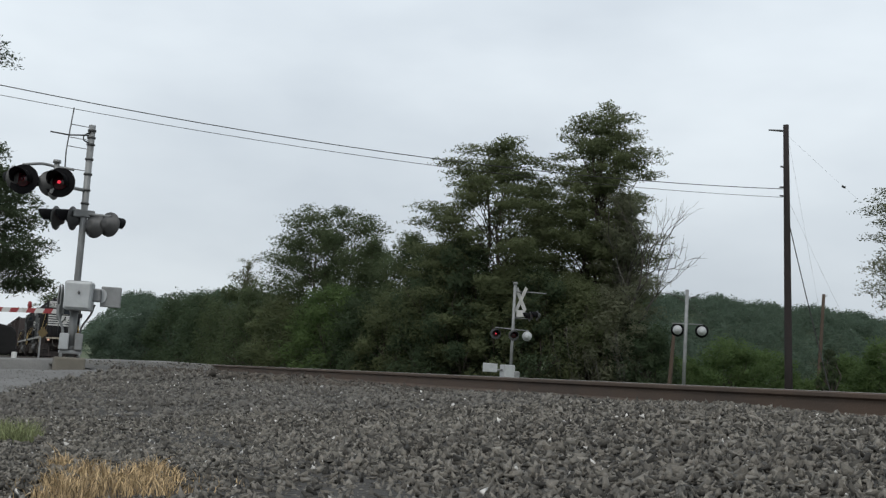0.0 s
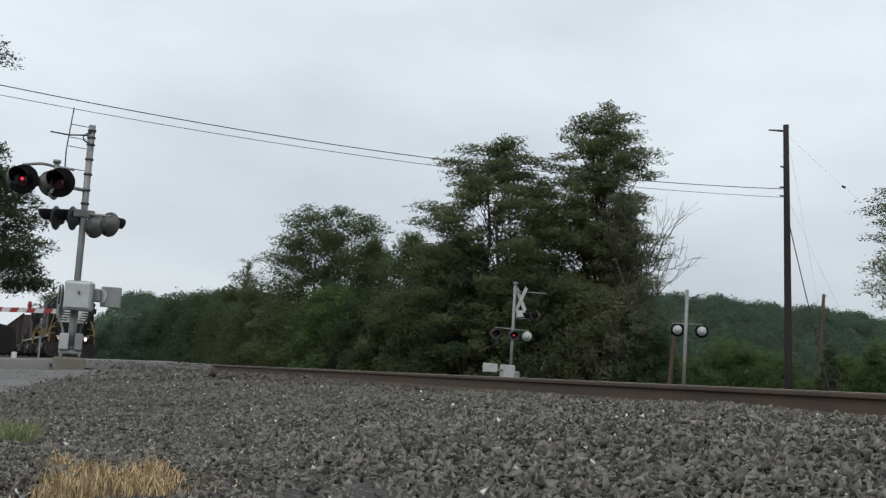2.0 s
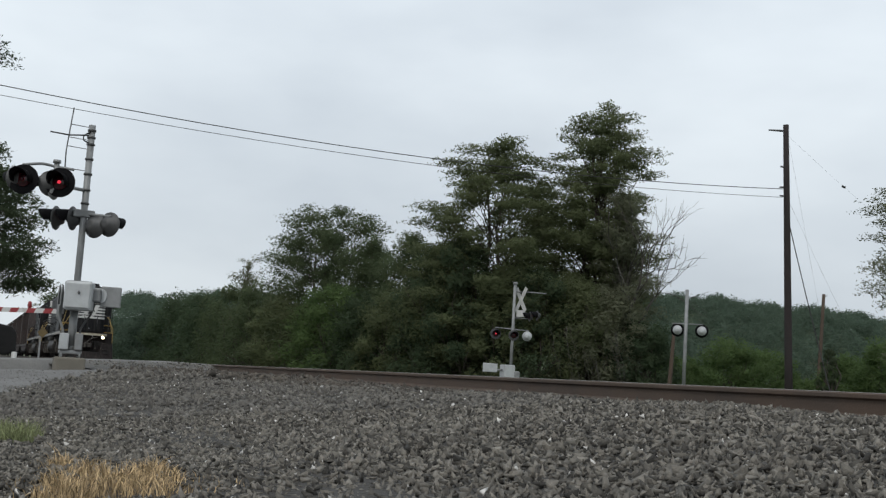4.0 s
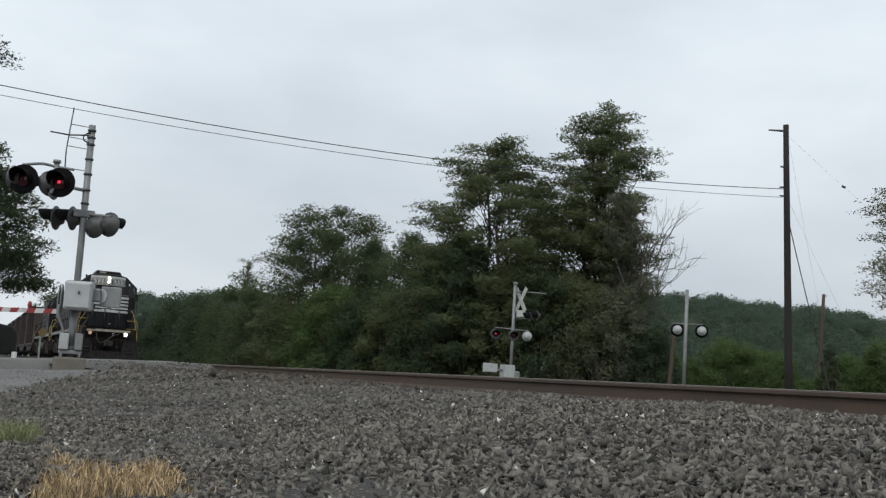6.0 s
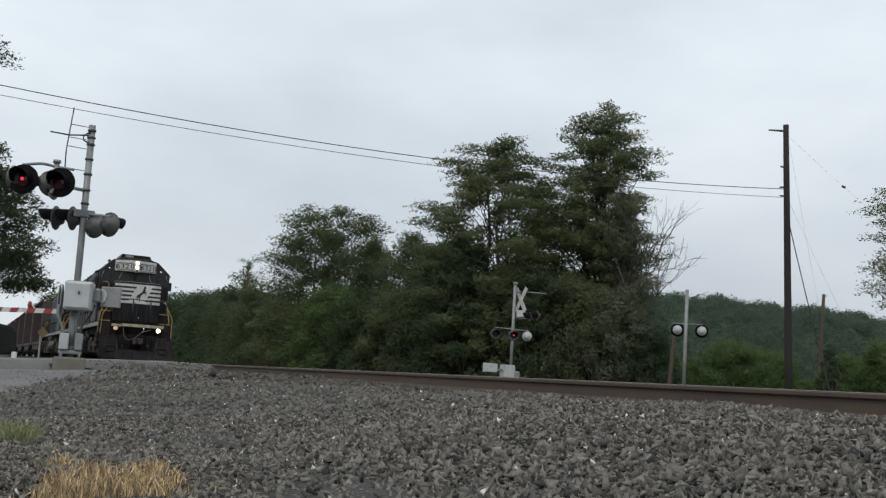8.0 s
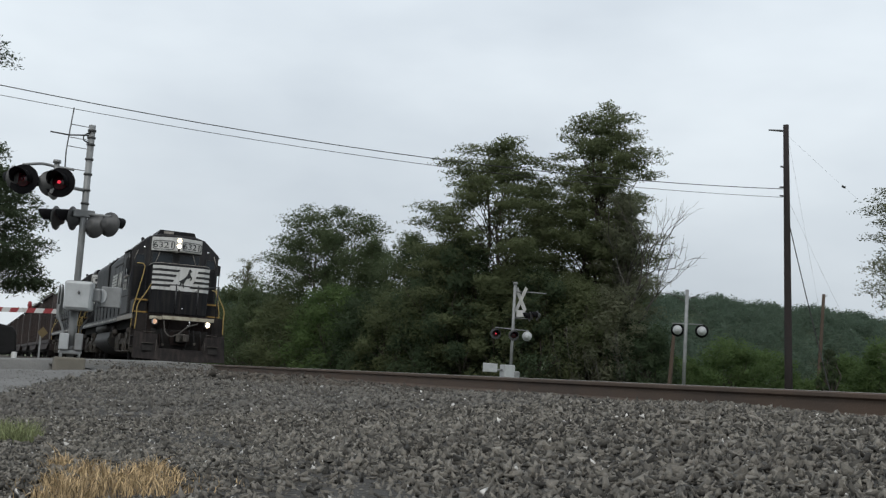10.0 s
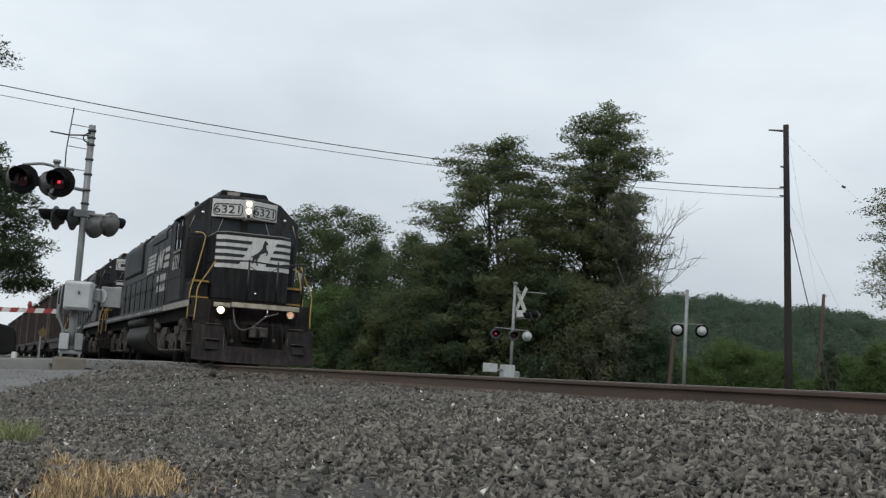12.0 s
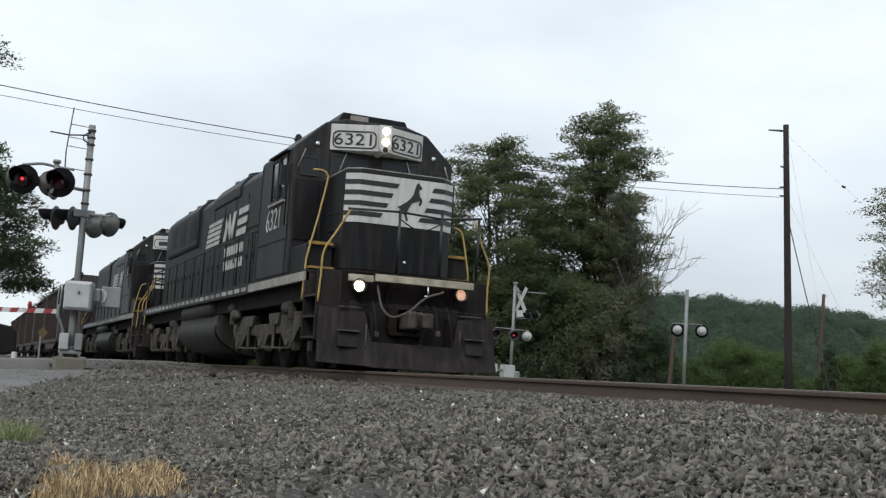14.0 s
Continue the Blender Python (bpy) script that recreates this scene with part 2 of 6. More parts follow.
def rod(bm, p, q, r, r2=None, seg=10):
    """A round bar from p to q."""
    p, q = Vector(p), Vector(q)
    r2 = r if r2 is None else r2
    turn = (q - p).to_track_quat("Z", "Y").to_matrix()
    rings = []
    for c, w in ((p, r), (q, r2)):
        rings.append([bm.verts.new(c + turn @ Vector((w * math.cos(a), w * math.sin(a), 0))) for a in (2 * math.pi * i / seg for i in range(seg))])
    for i in range(seg):
        j = (i + 1) % seg
        bm.faces.new((rings[0][i], rings[0][j], rings[1][j], rings[1][i])).smooth = True
    bm.faces.new(rings[0][::-1]), bm.faces.new(rings[1])
    return bm


def pipe(bm, pts, r, seg=8, thin=1.0):
    """A bent tube through pts; thin is the share of its radius left at the end."""
    pts = [Vector(p) for p in pts]
    prev = None
    for i, p in enumerate(pts):
        d = (pts[min(i + 1, len(pts) - 1)] - pts[max(i - 1, 0)]).normalized()
        turn = d.to_track_quat("Z", "Y").to_matrix()
        w = r * (1 - (1 - thin) * i / (len(pts) - 1))
        ring = [bm.verts.new(p + turn @ Vector((w * math.cos(a), w * math.sin(a), 0))) for a in (2 * math.pi * k / seg for k in range(seg))]
        if prev:
            best = min(range(seg), key=lambda s: sum((ring[(k + s) % seg].co - prev[k].co).length for k in range(seg)))
            ring = ring[best:] + ring[:best]
            for k in range(seg):
                j = (k + 1) % seg
                bm.faces.new((prev[k], prev[j], ring[j], ring[k])).smooth = True
        else:
            bm.faces.new(ring[::-1])
        prev = ring
    bm.faces.new(prev)
    return bm


def curve(pts, n=6):
    """Points on a smooth line through pts."""
    out = []
    P = [Vector(p) for p in pts]
    for i in range(len(P) - 1):
        a, b, c, d = P[max(i - 1, 0)], P[i], P[i + 1], P[min(i + 2, len(P) - 1)]
        for k in range(n):
            t = k / n
            out.append(0.5 * (2 * b + (c - a) * t + (2 * a - 5 * b + 4 * c - d) * t * t + (3 * b - a - 3 * c + d) * t ** 3))
    return out + [P[-1]]


def lathe(bm, prof, at, axis, seg=20):
    """A turned body: prof rows (along, radius) round the axis from at."""
    at, axis = Vector(at), Vector(axis).normalized()
    turn = axis.to_track_quat("Z", "Y").to_matrix()
    prev = None
    for s, r in prof:
        ring = [bm.verts.new(at + turn @ Vector((r * math.cos(2 * math.pi * k / seg), r * math.sin(2 * math.pi * k / seg), s))) for k in range(seg)]
        if prev:
            for k in range(seg):
                j = (k + 1) % seg
                bm.faces.new((prev[k], prev[j], ring[j], ring[k])).smooth = True
        else:
            bm.faces.new(ring[::-1])
        prev = ring
    bm.faces.new(prev)
    return bm


def mesh_of(name, bm, material):
    me = bpy.data.meshes.new(name)
    bmesh.ops.recalc_face_normals(bm, faces=bm.faces[:])
    bm.to_mesh(me)
    bm.free()
    me.materials.append(material)
    return me


def part(name, bm, material, parent=None, label="", bevel=0.0):
    """Links bm as one mesh under a thing or a part."""
    ob = new(name, mesh_of(name, bm, material))
    if bevel:
        mod = ob.modifiers.new("edge", "BEVEL")
        mod.width, mod.segments, mod.limit_method, mod.angle_limit = bevel, 2, "ANGLE", radians(35)
    if parent:
        ob.parent = parent
    if label:
        ob["label"] = label
    return ob


def same(name, me, parent, m=None, label=""):
    """One more piece on a mesh that is already there."""
    ob = new(name, me)
    ob.parent = parent
    if m is not None:
        ob.matrix_basis = m
    if label:
        ob["label"] = label
    return ob


def thing(name, label, category, group="", m=None, kind=""):
    ob = new(name)
    ob.empty_display_size = 0.3
    if m is not None:
        ob.matrix_basis = m
    return tagged(ob, label, category, group, kind)


def from_arrays(name, co, faces, material, smooth=False):
    """A mesh from an array of places and an array of faces, all with the same number of corners."""
    me = bpy.data.meshes.new(name)
    co, faces = np.asarray(co, np.float32), np.asarray(faces, np.int32)
    k = faces.shape[1]
    me.vertices.add(len(co))
    me.vertices.foreach_set("co", co.ravel())
    me.loops.add(faces.size)
    me.loops.foreach_set("vertex_index", faces.ravel())
    me.polygons.add(len(faces))
    me.polygons.foreach_set("loop_start", np.arange(0, faces.size, k, dtype=np.int32))
    me.update(calc_edges=True)
    me.validate()
    if smooth:
        me.polygons.foreach_set("use_smooth", np.ones(len(faces), bool))
    me.materials.append(material)
    return me


def writing(text, size, material, parent, m, name="lettering", depth=0.004):
    cu = bpy.data.curves.new(name, "FONT")
    cu.body, cu.size, cu.extrude, cu.align_x, cu.align_y = text, size, depth, "CENTER", "CENTER"
    cu.materials.append(material)
    ob = new(name, cu)
    ob.parent = parent
    ob.matrix_basis = m
    return ob

# ---------------------------------------------------------------- ground, track bed, track, road
def place(az, dist, z=-0.6):
    """A spot by its bearing from the track's line and its distance from the camera."""
    a = radians(az)
    return Vector((EYE.x - dist * math.cos(a), EYE.y + dist * math.sin(a), z))


def hill(az):
    """How high the ridge stands, as the tangent of its elevation."""
    return float(np.interp(az, [-180, -60, -8, 4.6, 6.6, 14, 24, 33, 40, 46, 70, 180], [0.035, 0.03, 0.004, 0.004, 0.045, 0.056, 0.068, 0.074, 0.066, 0.057, 0.05, 0.035]))


def ground_z(az, d):
    t = min(max((d - 280) / 260, 0), 1)
    t = t * t * (3 - 2 * t)
    return -0.6 + t * hill(az) * 540 * (1 + 0.015 * math.sin(az * 1.3) + 0.015 * math.sin(az * 3.1 + d * 0.01))


def build_ground():
    radii = [3, 12, 30, 70, 140, 220, 280, 320, 360, 400, 440, 480, 520, 560, 640, 800, 1400, 4500]
    azs = np.arange(0, 360, 3.0) - 180
    co = [(EYE.x, EYE.y, -0.6)]
    for d in radii:
        for a in azs:
            p = place(a, d)
            co.append((p.x, p.y, ground_z(a, d)))
    n = len(azs)
    quads = [(1 + i * n + j, 1 + i * n + (j + 1) % n, 1 + (i + 1) * n + (j + 1) % n, 1 + (i + 1) * n + j) for i in range(len(radii) - 1) for j in range(n)]
    me = bpy.data.meshes.new("ground")
    me.from_pydata(co, [], quads + [(0, 1 + (j + 1) % n, 1 + j) for j in range(n)])
    me.polygons.foreach_set("use_smooth", [True] * len(me.polygons))
    me.materials.append(M["soil"])
    tagged(new("ground", me), "grassy valley floor rising to a wooded ridge", "ground", kind="structure")


def bed_z(x, y):
    """Height of the ballast and of the gravel apron beside it."""
    a = abs(y)
    z = np.interp(a, [0, 0.66, 0.85, 1.9, 3.4, 5.2, 7.0], [-0.2, -0.2, -0.168, -0.185, -0.34, -0.50, -0.53])
    if y < 0:
        s = min(max((-12 - x) / 9, 0), 1)
        z += s * np.interp(a, [0, 1.5, 3.4, 5.5, 9], [0, 0.0, 0.09, 0.14, 0.10])
        z -= min(max((-8 - x) / 6, 0), 1) * np.interp(a, [0.7, 0.86, 2.0, 2.9], [0.0, 0.04, 0.045, 0.0])
    else:
        z = np.interp(a, [0, 0.66, 0.85, 1.9, 4.6, 6], [-0.2, -0.2, -0.18, -0.19, -0.62, -0.68])
    return float(z) + 0.012 * math.sin(x * 2.1 + y * 1.3) * min(a, 1)


def build_bed():
    xs = np.concatenate([np.arange(-640, -60, 10), np.arange(-60, 14.1, 0.5)])
    ys = np.concatenate([np.arange(-14, -5, 1.0), np.arange(-5, 5.01, 0.25), [6.0]])
    co = [(x, y, bed_z(x, y)) for x in xs for y in ys]
    n = len(ys)
    quads = [(i * n + j, (i + 1) * n + j, (i + 1) * n + j + 1, i * n + j + 1) for i in range(len(xs) - 1) for j in range(n - 1)]
    # the sheet's dark colour stands for shade between the loose stones
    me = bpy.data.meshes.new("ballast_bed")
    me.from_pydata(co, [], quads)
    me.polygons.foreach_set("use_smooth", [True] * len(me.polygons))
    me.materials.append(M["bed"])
    tagged(new("ballast_bed", me), "near-black sheet under the ballast stones, gap shade in its colour, with sloping shoulder", "track bed", kind="structure")


WEDGE = np.array([(1.0, -0.7, 0.6), (-1.0, -0.8, 0.6), (0.0, 1.0, 0.6), (1.2, -0.8, -0.6), (-1.1, -0.9, -0.6), (0.1, 1.2, -0.6)])
WEDGE_F = np.array([(0, 2, 1), (3, 4, 5), (0, 1, 4), (0, 4, 3), (1, 2, 5), (1, 5, 4), (2, 0, 3), (2, 3, 5)])
CHIP = np.array([(1, 0, 0.1), (-1, 0, -0.1), (0, 1, 0), (0, -1, 0.1), (0.2, 0.1, 1), (-0.1, 0, -1)])
CHIP_F = np.array([(4, 0, 2), (4, 2, 1), (4, 1, 3), (4, 3, 0), (5, 2, 0), (5, 1, 2), (5, 3, 1), (5, 0, 3)])


def scatter(name, shape, faces, spots, sizes, material, seed, flat=0.65, tilt=0.75, long=1.75):
    """Many broken stones in one mesh: each squashed, jagged and turned its own way."""
    rng = np.random.default_rng(seed)
    n = len(spots)
    v = shape[None] * (1 + rng.uniform(-0.5, 0.35, (n, len(shape), 3)))
    v = v * np.stack([rng.uniform(0.85, long, n), rng.uniform(0.6, 1.1, n), rng.uniform(0.28, 0.75, n) * flat / 0.65], 1)[:, None, :]
    q = rng.normal(size=(n, 4)) * np.array([1, tilt, tilt, 1])
    q /= np.linalg.norm(q, axis=1)[:, None]
    w, x, y, z = q.T
    rot = np.stack([1 - 2 * (y * y + z * z), 2 * (x * y - z * w), 2 * (x * z + y * w), 2 * (x * y + z * w), 1 - 2 * (x * x + z * z), 2 * (y * z - x * w), 2 * (x * z - y * w), 2 * (y * z + x * w), 1 - 2 * (x * x + y * y)], 1).reshape(n, 3, 3)
    v = np.einsum("nij,nkj->nki", rot, v) * sizes[:, None, None] + spots[:, None, :]
    f = faces[None] + (np.arange(n) * len(shape))[:, None, None]
    return from_arrays(name, v.reshape(-1, 3), f.reshape(-1, 3), material)


ROAD_D = Vector((-0.75, 0.66)).normalized()
ROAD_N = Vector((ROAD_D.y, -ROAD_D.x))


def fine_edge(d):
    """Bearing at which the fine gravel of the road shoulder gives way to ballast."""
    return np.interp(d, [10.5, 14, 18, 22, 27], [0.3, 2.4, 4.4, 6.3, 6.8])


def build_ballast():
    rng = np.random.default_rng(5)
    for name, shape, faces, area, per, size, label in (
        ("ballast", WEDGE, WEDGE_F, (-8.5, -1.2, -7.2, -0.88), 4600, 0.0128, "loose grey angular ballast stones"),
        ("mid_ballast", CHIP, CHIP_F, (-17, -8.5, -8.0, -0.88), 560, 0.0215, "loose grey ballast stones along the shoulder"),
        ("near_ballast", CHIP, CHIP_F, (-1.2, 5.0, -10.0, -0.88), 110, 0.05, "loose grey ballast stones underfoot"),
        ("side_ballast", CHIP, CHIP_F, (-8.5, -1.2, -10.0, -7.2), 260, 0.034, "loose grey ballast stones at the foot of the slope"),
        ("far_ballast", CHIP, CHIP_F, (-31, -17, -8.8, -0.88), 230, 0.036, "loose grey ballast stones beside the crossing"),
        ("inner_ballast", CHIP, CHIP_F, (-30, 8, -0.63, 0.63), 150, 0.038, "grey ballast stones between the rails"),
        ("outer_ballast", CHIP, CHIP_F, (-50, 8, 0.88, 3.6), 36, 0.052, "grey ballast stones on the far shoulder"),
    ):
        x0, x1, y0, y1 = area
        n = int((x1 - x0) * (y1 - y0) * per)
        x, y = rng.uniform(x0, x1, n), rng.uniform(y0, y1, n)
        keep = ((x + 27.0) * ROAD_N.x + (y + 3.4) * ROAD_N.y > 0.4) | ((x + 27.0) * ROAD_N.x + (y + 3.4) * ROAD_N.y < -8)
        keep &= (x - EYE.x) ** 2 + (y - EYE.y) ** 2 > 0.8
        dist, bear = np.hypot(x - EYE.x, y - EYE.y), np.degrees(np.arctan2(y - EYE.y, EYE.x - x))
        keep &= (dist < 10.5) | (y > 0) | (bear > fine_edge(dist) + rng.normal(0, 0.35, n))
        if name == "ballast":
            # packed small stones on the open slope, fewer and larger under the bank and past the rail
            open_slope = (bear > -1) & (bear < 45) & (dist > 2.8)
            grade = np.where(open_slope, np.interp(bear, [0, 10, 24], [0.62, 0.76, 1.1]), 2.1)
            keep &= rng.uniform(size=n) < (0.66 / grade) ** 2
            size = 0.0128 * grade[keep]
        x, y = x[keep], y[keep]
        s = size * np.exp(np.clip(rng.normal(0, 0.28, len(x)), -0.6, 0.55))
        z = np.array([bed_z(a, b) for a, b in zip(x, y)]) + s * rng.uniform(*((-0.8, 0.6) if name == "mid_ballast" else (-1.1, 1.0)), len(x))
        for a, b, r in DRY_SPOTS + WEED_SPOTS:
            # grass grows on trodden soil: the stones under it lie deep
            z -= np.where(np.hypot(x - a, y - b) < r, 0.03, 0.0)
        spots = np.stack([x, y, z], 1)
        pale = rng.uniform(size=len(x)) < 0.007
        if name in ("mid_ballast", "far_ballast"):
            # stones next to the rail before the crossing are fouled with oil and brake dust
            foul = rng.normal(0, 0.35, len(x)) + y > np.interp(x, [-31, -16, -9], [-4.4, -2.9, -1.2])
            tagged(new("fouled_" + name, scatter("fouled_" + name, shape, faces, spots[foul], s[foul], M["fouled"], 9, 0.6, 0.65)), "dark oil-fouled ballast stones beside the rail", "ballast", kind="stuff")
            spots, s, x, pale = spots[~foul], s[~foul], x[~foul], pale[~foul]
        tagged(new(name, scatter(name, shape, faces, spots[~pale], s[~pale] * (1.1 if name == "ballast" else 1.0), M["small_gravel" if name in ("mid_ballast", "far_ballast") else "gravel"], 7, *((0.62, 0.6, 1.3) if name == "ballast" else (0.6, 0.65)))), label, "ballast", kind="stuff")
        if y1 < 0:
            tagged(new("pale_" + name, scatter("pale_" + name, shape, faces, spots[pale] + [0, 0, 0.012], s[pale] * 0.62, M["pale_stone"], 8)), "scattered pale limestone chips among the ballast", "ballast", kind="stuff")


def build_verge():
    """A rough gravel verge that buries the broken edge of the asphalt."""
    rng = np.random.default_rng(25)
    bm = bmesh.new()
    rows = []
    for s in np.arange(-2.6, 12, 0.35):
        row = []
        for k, drop in ((-0.25, 0.05), (0.0, 0.03), (0.3, 0.09), (0.8, 0.15), (1.6, 0.26)):
            p = Vector((-27.0, -3.4)) + ROAD_D * float(s) + ROAD_N * (k + rng.uniform(-0.12, 0.12))
            row.append(bm.verts.new((p.x, p.y, max(road_z(p.y) - drop + rng.uniform(-0.012, 0.012), bed_z(p.x, p.y) - 0.02))))
        rows.append(row)
    for a, b in zip(rows, rows[1:]):
        for j in range(4):
            bm.faces.new((a[j], a[j + 1], b[j + 1], b[j])).smooth = True
    tagged(part("road_verge", bm, M["verge"]), "dark gravel verge along the broken edge of the road", "verge", kind="structure")
    n = 2400
    s, k = rng.uniform(-1.5, 11.5, n), rng.uniform(-0.1, 1.6, n)
    x, y = -27.0 + ROAD_D.x * s + ROAD_N.x * k, -3.4 + ROAD_D.y * s + ROAD_N.y * k
    z = np.array([max(road_z(b) - float(np.interp(c, [0, 0.3, 0.8, 1.6], [0.03, 0.09, 0.15, 0.26])), bed_z(a, b)) for a, b, c in zip(x, y, k)]) + 0.008
    me = scatter("verge_gravel", CHIP, CHIP_F, np.stack([x, y, z], 1), 0.018 * np.exp(rng.normal(0, 0.3, n)), M["gravel"], 27)
    tagged(new("verge_gravel", me), "loose gravel along the edge of the road", "gravel", kind="stuff")


def build_shoulder_chips():
    rng = np.random.default_rng(15)
    d, t = rng.uniform(10.6, 25, 3000), rng.uniform(0, 1, 3000)
    az = np.radians(-4 + (fine_edge(d) + 4.2) * t)
    x, y = EYE.x - d * np.cos(az), EYE.y + d * np.sin(az)
    z = np.array([bed_z(a, b) for a, b in zip(x, y)]) + 0.026
    me = scatter("shoulder_gravel", CHIP, CHIP_F, np.stack([x, y, z], 1), 0.009 * np.exp(rng.normal(0, 0.3, len(x))), M["chips"], 17)
    tagged(new("shoulder_gravel", me), "loose fine gravel on the road shoulder", "gravel", kind="stuff")


def build_track():
    head = [(-0.037, -0.012), (-0.030, 0.0), (0.030, 0.0), (0.037, -0.012), (0.036, -0.036), (0.009, -0.052), (0.008, -0.145), (0.030, -0.158), (0.075, -0.172), (0.075, -0.185), (-0.075, -0.185), (-0.075, -0.172), (-0.030, -0.158), (-0.008, -0.145), (-0.009, -0.052), (-0.036, -0.036)]
    track = thing("railway_track", "rusty steel rails with a worn bright head on wooden ties", "railway track", kind="structure")
    for side in (-1, 1):
        bm = slab(bmesh.new(), [(side * 0.755 + a, b) for a, b in head], "x", -640, 16)
        rail = part("rail", bm, M["rail"], track)
        part("running_surface", slab(bmesh.new(), [(side * 0.755 - 0.027, 0.0005), (side * 0.755 + 0.027, 0.0005), (side * 0.755 + 0.024, 0.003), (side * 0.755 - 0.024, 0.003)], "x", -640, 16), M["railtop"], rail, "bright worn top of the rail")
    me = mesh_of("tie", box(bmesh.new(), -0.115, 0.115, -1.3, 1.3, -0.36, -0.192), M["tie"])
    rng = random.Random(3)
    for i in range(110):
        same("tie", me, track, pose(8 - i * 0.52, rng.uniform(-0.03, 0.03), rng.uniform(-0.012, 0.0), 0, 0, rng.uniform(-1, 1)))


def road_z(y):
    return float(np.interp(abs(y), [0, 2.3, 4.0, 6.0, 9, 14, 30], [0.004, 0.004, -0.07, -0.17, -0.32, -0.47, -0.56]))


def build_road():
    """The asphalt road that crosses the track at a slant, with its edge dropping to the ballast."""
    bm = bmesh.new()
    rows = []
    for s in np.concatenate([np.arange(-30, 32, 1.0), [60, 110]]):
        row = []
        for k in (0.25, 0.0, -0.25, -2.5, -5.0, -7.5, -7.7):
            p = Vector((-27.0, -3.4)) + ROAD_D * float(s) + ROAD_N * k
            wob = 0.12 * math.sin(s * 1.7) + 0.08 * math.sin(s * 4.1)
            p += ROAD_N * (wob if k > -1 else 0)
            z = road_z(p.y) - (0.30 if k in (0.25, -7.7) else 0.02 if k in (0.0, -7.5) else 0)
            row.append(bm.verts.new((p.x, p.y, z)))
        rows.append(row)
    for a, b in zip(rows, rows[1:]):
        for j in range(len(a) - 1):
            bm.faces.new((a[j], a[j + 1], b[j + 1], b[j])).smooth = True
    tagged(part("road", bm, M["asphalt"]), "worn grey asphalt road humped over the crossing", "road", kind="structure")
    bm = bmesh.new()
    grid = []
    for i in range(36):
        d = 10.2 + i * 0.47
        row = []
        for j in range(16):
            p = place(-9 + (fine_edge(d) + 0.25 + 9) * j / 15 + (0.3 * math.sin(i * 1.9) if j == 15 else 0), d)
            row.append(bm.verts.new((p.x, p.y, bed_z(p.x, p.y) + 0.022 + 0.008 * math.sin(i * 1.7 + j * 2.3) - (0.05 if j == 15 or i == 0 else 0))))
        grid.append(row)
    for a, b in zip(grid, grid[1:]):
        for j in range(15):
            bm.faces.new((a[j], a[j + 1], b[j + 1], b[j])).smooth = True
    tagged(part("road_shoulder", bm, M["fines"]), "pale fine gravel shoulder beside the road", "road shoulder", kind="structure")


build_ground()
build_bed()
build_track()
build_road()

# ---------------------------------------------------------------- trees
RIGHT = Vector((math.sin(YAW), math.cos(YAW), 0.0))


def leaves(name, spots, size, material, rng, up=0.5, out=None, own=0.06):
    """Small pointed leaves, each with its own turn; own is how far a leaf's lie departs from that of its bough."""
    n = len(spots)
    a = rng.normal(size=(n, 3)) * np.array([1, 1, 0.6])
    a /= np.linalg.norm(a, axis=1)[:, None]
    b = rng.normal(size=(n, 3)) + np.array([0, 0, up])
    b = np.cross(a, np.cross(b, a))
    c = np.cross(a, b / np.maximum(np.linalg.norm(b, axis=1), 1e-6)[:, None])
    s = size * rng.uniform(0.55, 1.35, n)[:, None]
    wide = s * rng.uniform(0.35, 0.6, n)[:, None]
    skew = s * rng.uniform(-0.5, 0.3, n)[:, None]
    v = np.stack([spots - a * s, spots + a * skew + c * wide, spots + a * s * 0.9 - c * wide * 0.5], 1)
    g = np.cross(v[:, 1] - v[:, 0], v[:, 2] - v[:, 0])
    g /= np.maximum(np.linalg.norm(g, axis=1), 1e-9)[:, None]
    turn = out + np.array([0, 0, 0.25])
    flip = np.einsum("ij,ij->i", g, turn) < 0
    v[flip] = v[flip][:, ::-1]
    g[flip] *= -1
    soft = turn + own * g
    soft /= np.maximum(np.linalg.norm(soft, axis=1), 1e-9)[:, None]
    me = from_arrays(name, v.reshape(-1, 3), np.arange(3 * n).reshape(-1, 3), material, True)
    me.normals_split_custom_set_from_vertices(np.repeat(soft, 3, 0))
    return me


def limb(bm, p, q, r, rng, bend=0.12, n=4, thin=0.35, seg=6):
    """A crooked, tapering bough."""
    p, q = Vector(p), Vector(q)
    span = (q - p).length
    pts = [p.lerp(q, i / n) + Vector(rng.normal(size=3)) * span * bend * 0.3 * (0 < i < n) + Vector((0, 0, math.sin(math.pi * i / n) * span * bend * 0.5)) for i in range(n + 1)]
    pipe(bm, pts, r, seg, thin)
    return pts


def clump(rng, centre, r, m, flat, seed, axis=None):
    """Leaf places in one spray: a ragged, flattened cloud, thicker towards its rim, drawn out along axis."""
    d = rng.normal(size=(m, 3))
    d /= np.linalg.norm(d, axis=1)[:, None]
    rad = rng.uniform(0, 1, m) ** 0.42
    lump = 1 + 0.30 * np.sin(d[:, 0] * 5 + seed) * np.sin(d[:, 1] * 6 + 1 + seed) + 0.18 * np.sin(d[:, 2] * 7 + d[:, 0] * 4 + 2 * seed)
    p = d * (rad * lump * r)[:, None] * np.array([1, 1, flat])
    if axis is not None:
        p += axis[None] * (p @ axis)[:, None] * 0.7
    return np.asarray(centre)[None] + p, d


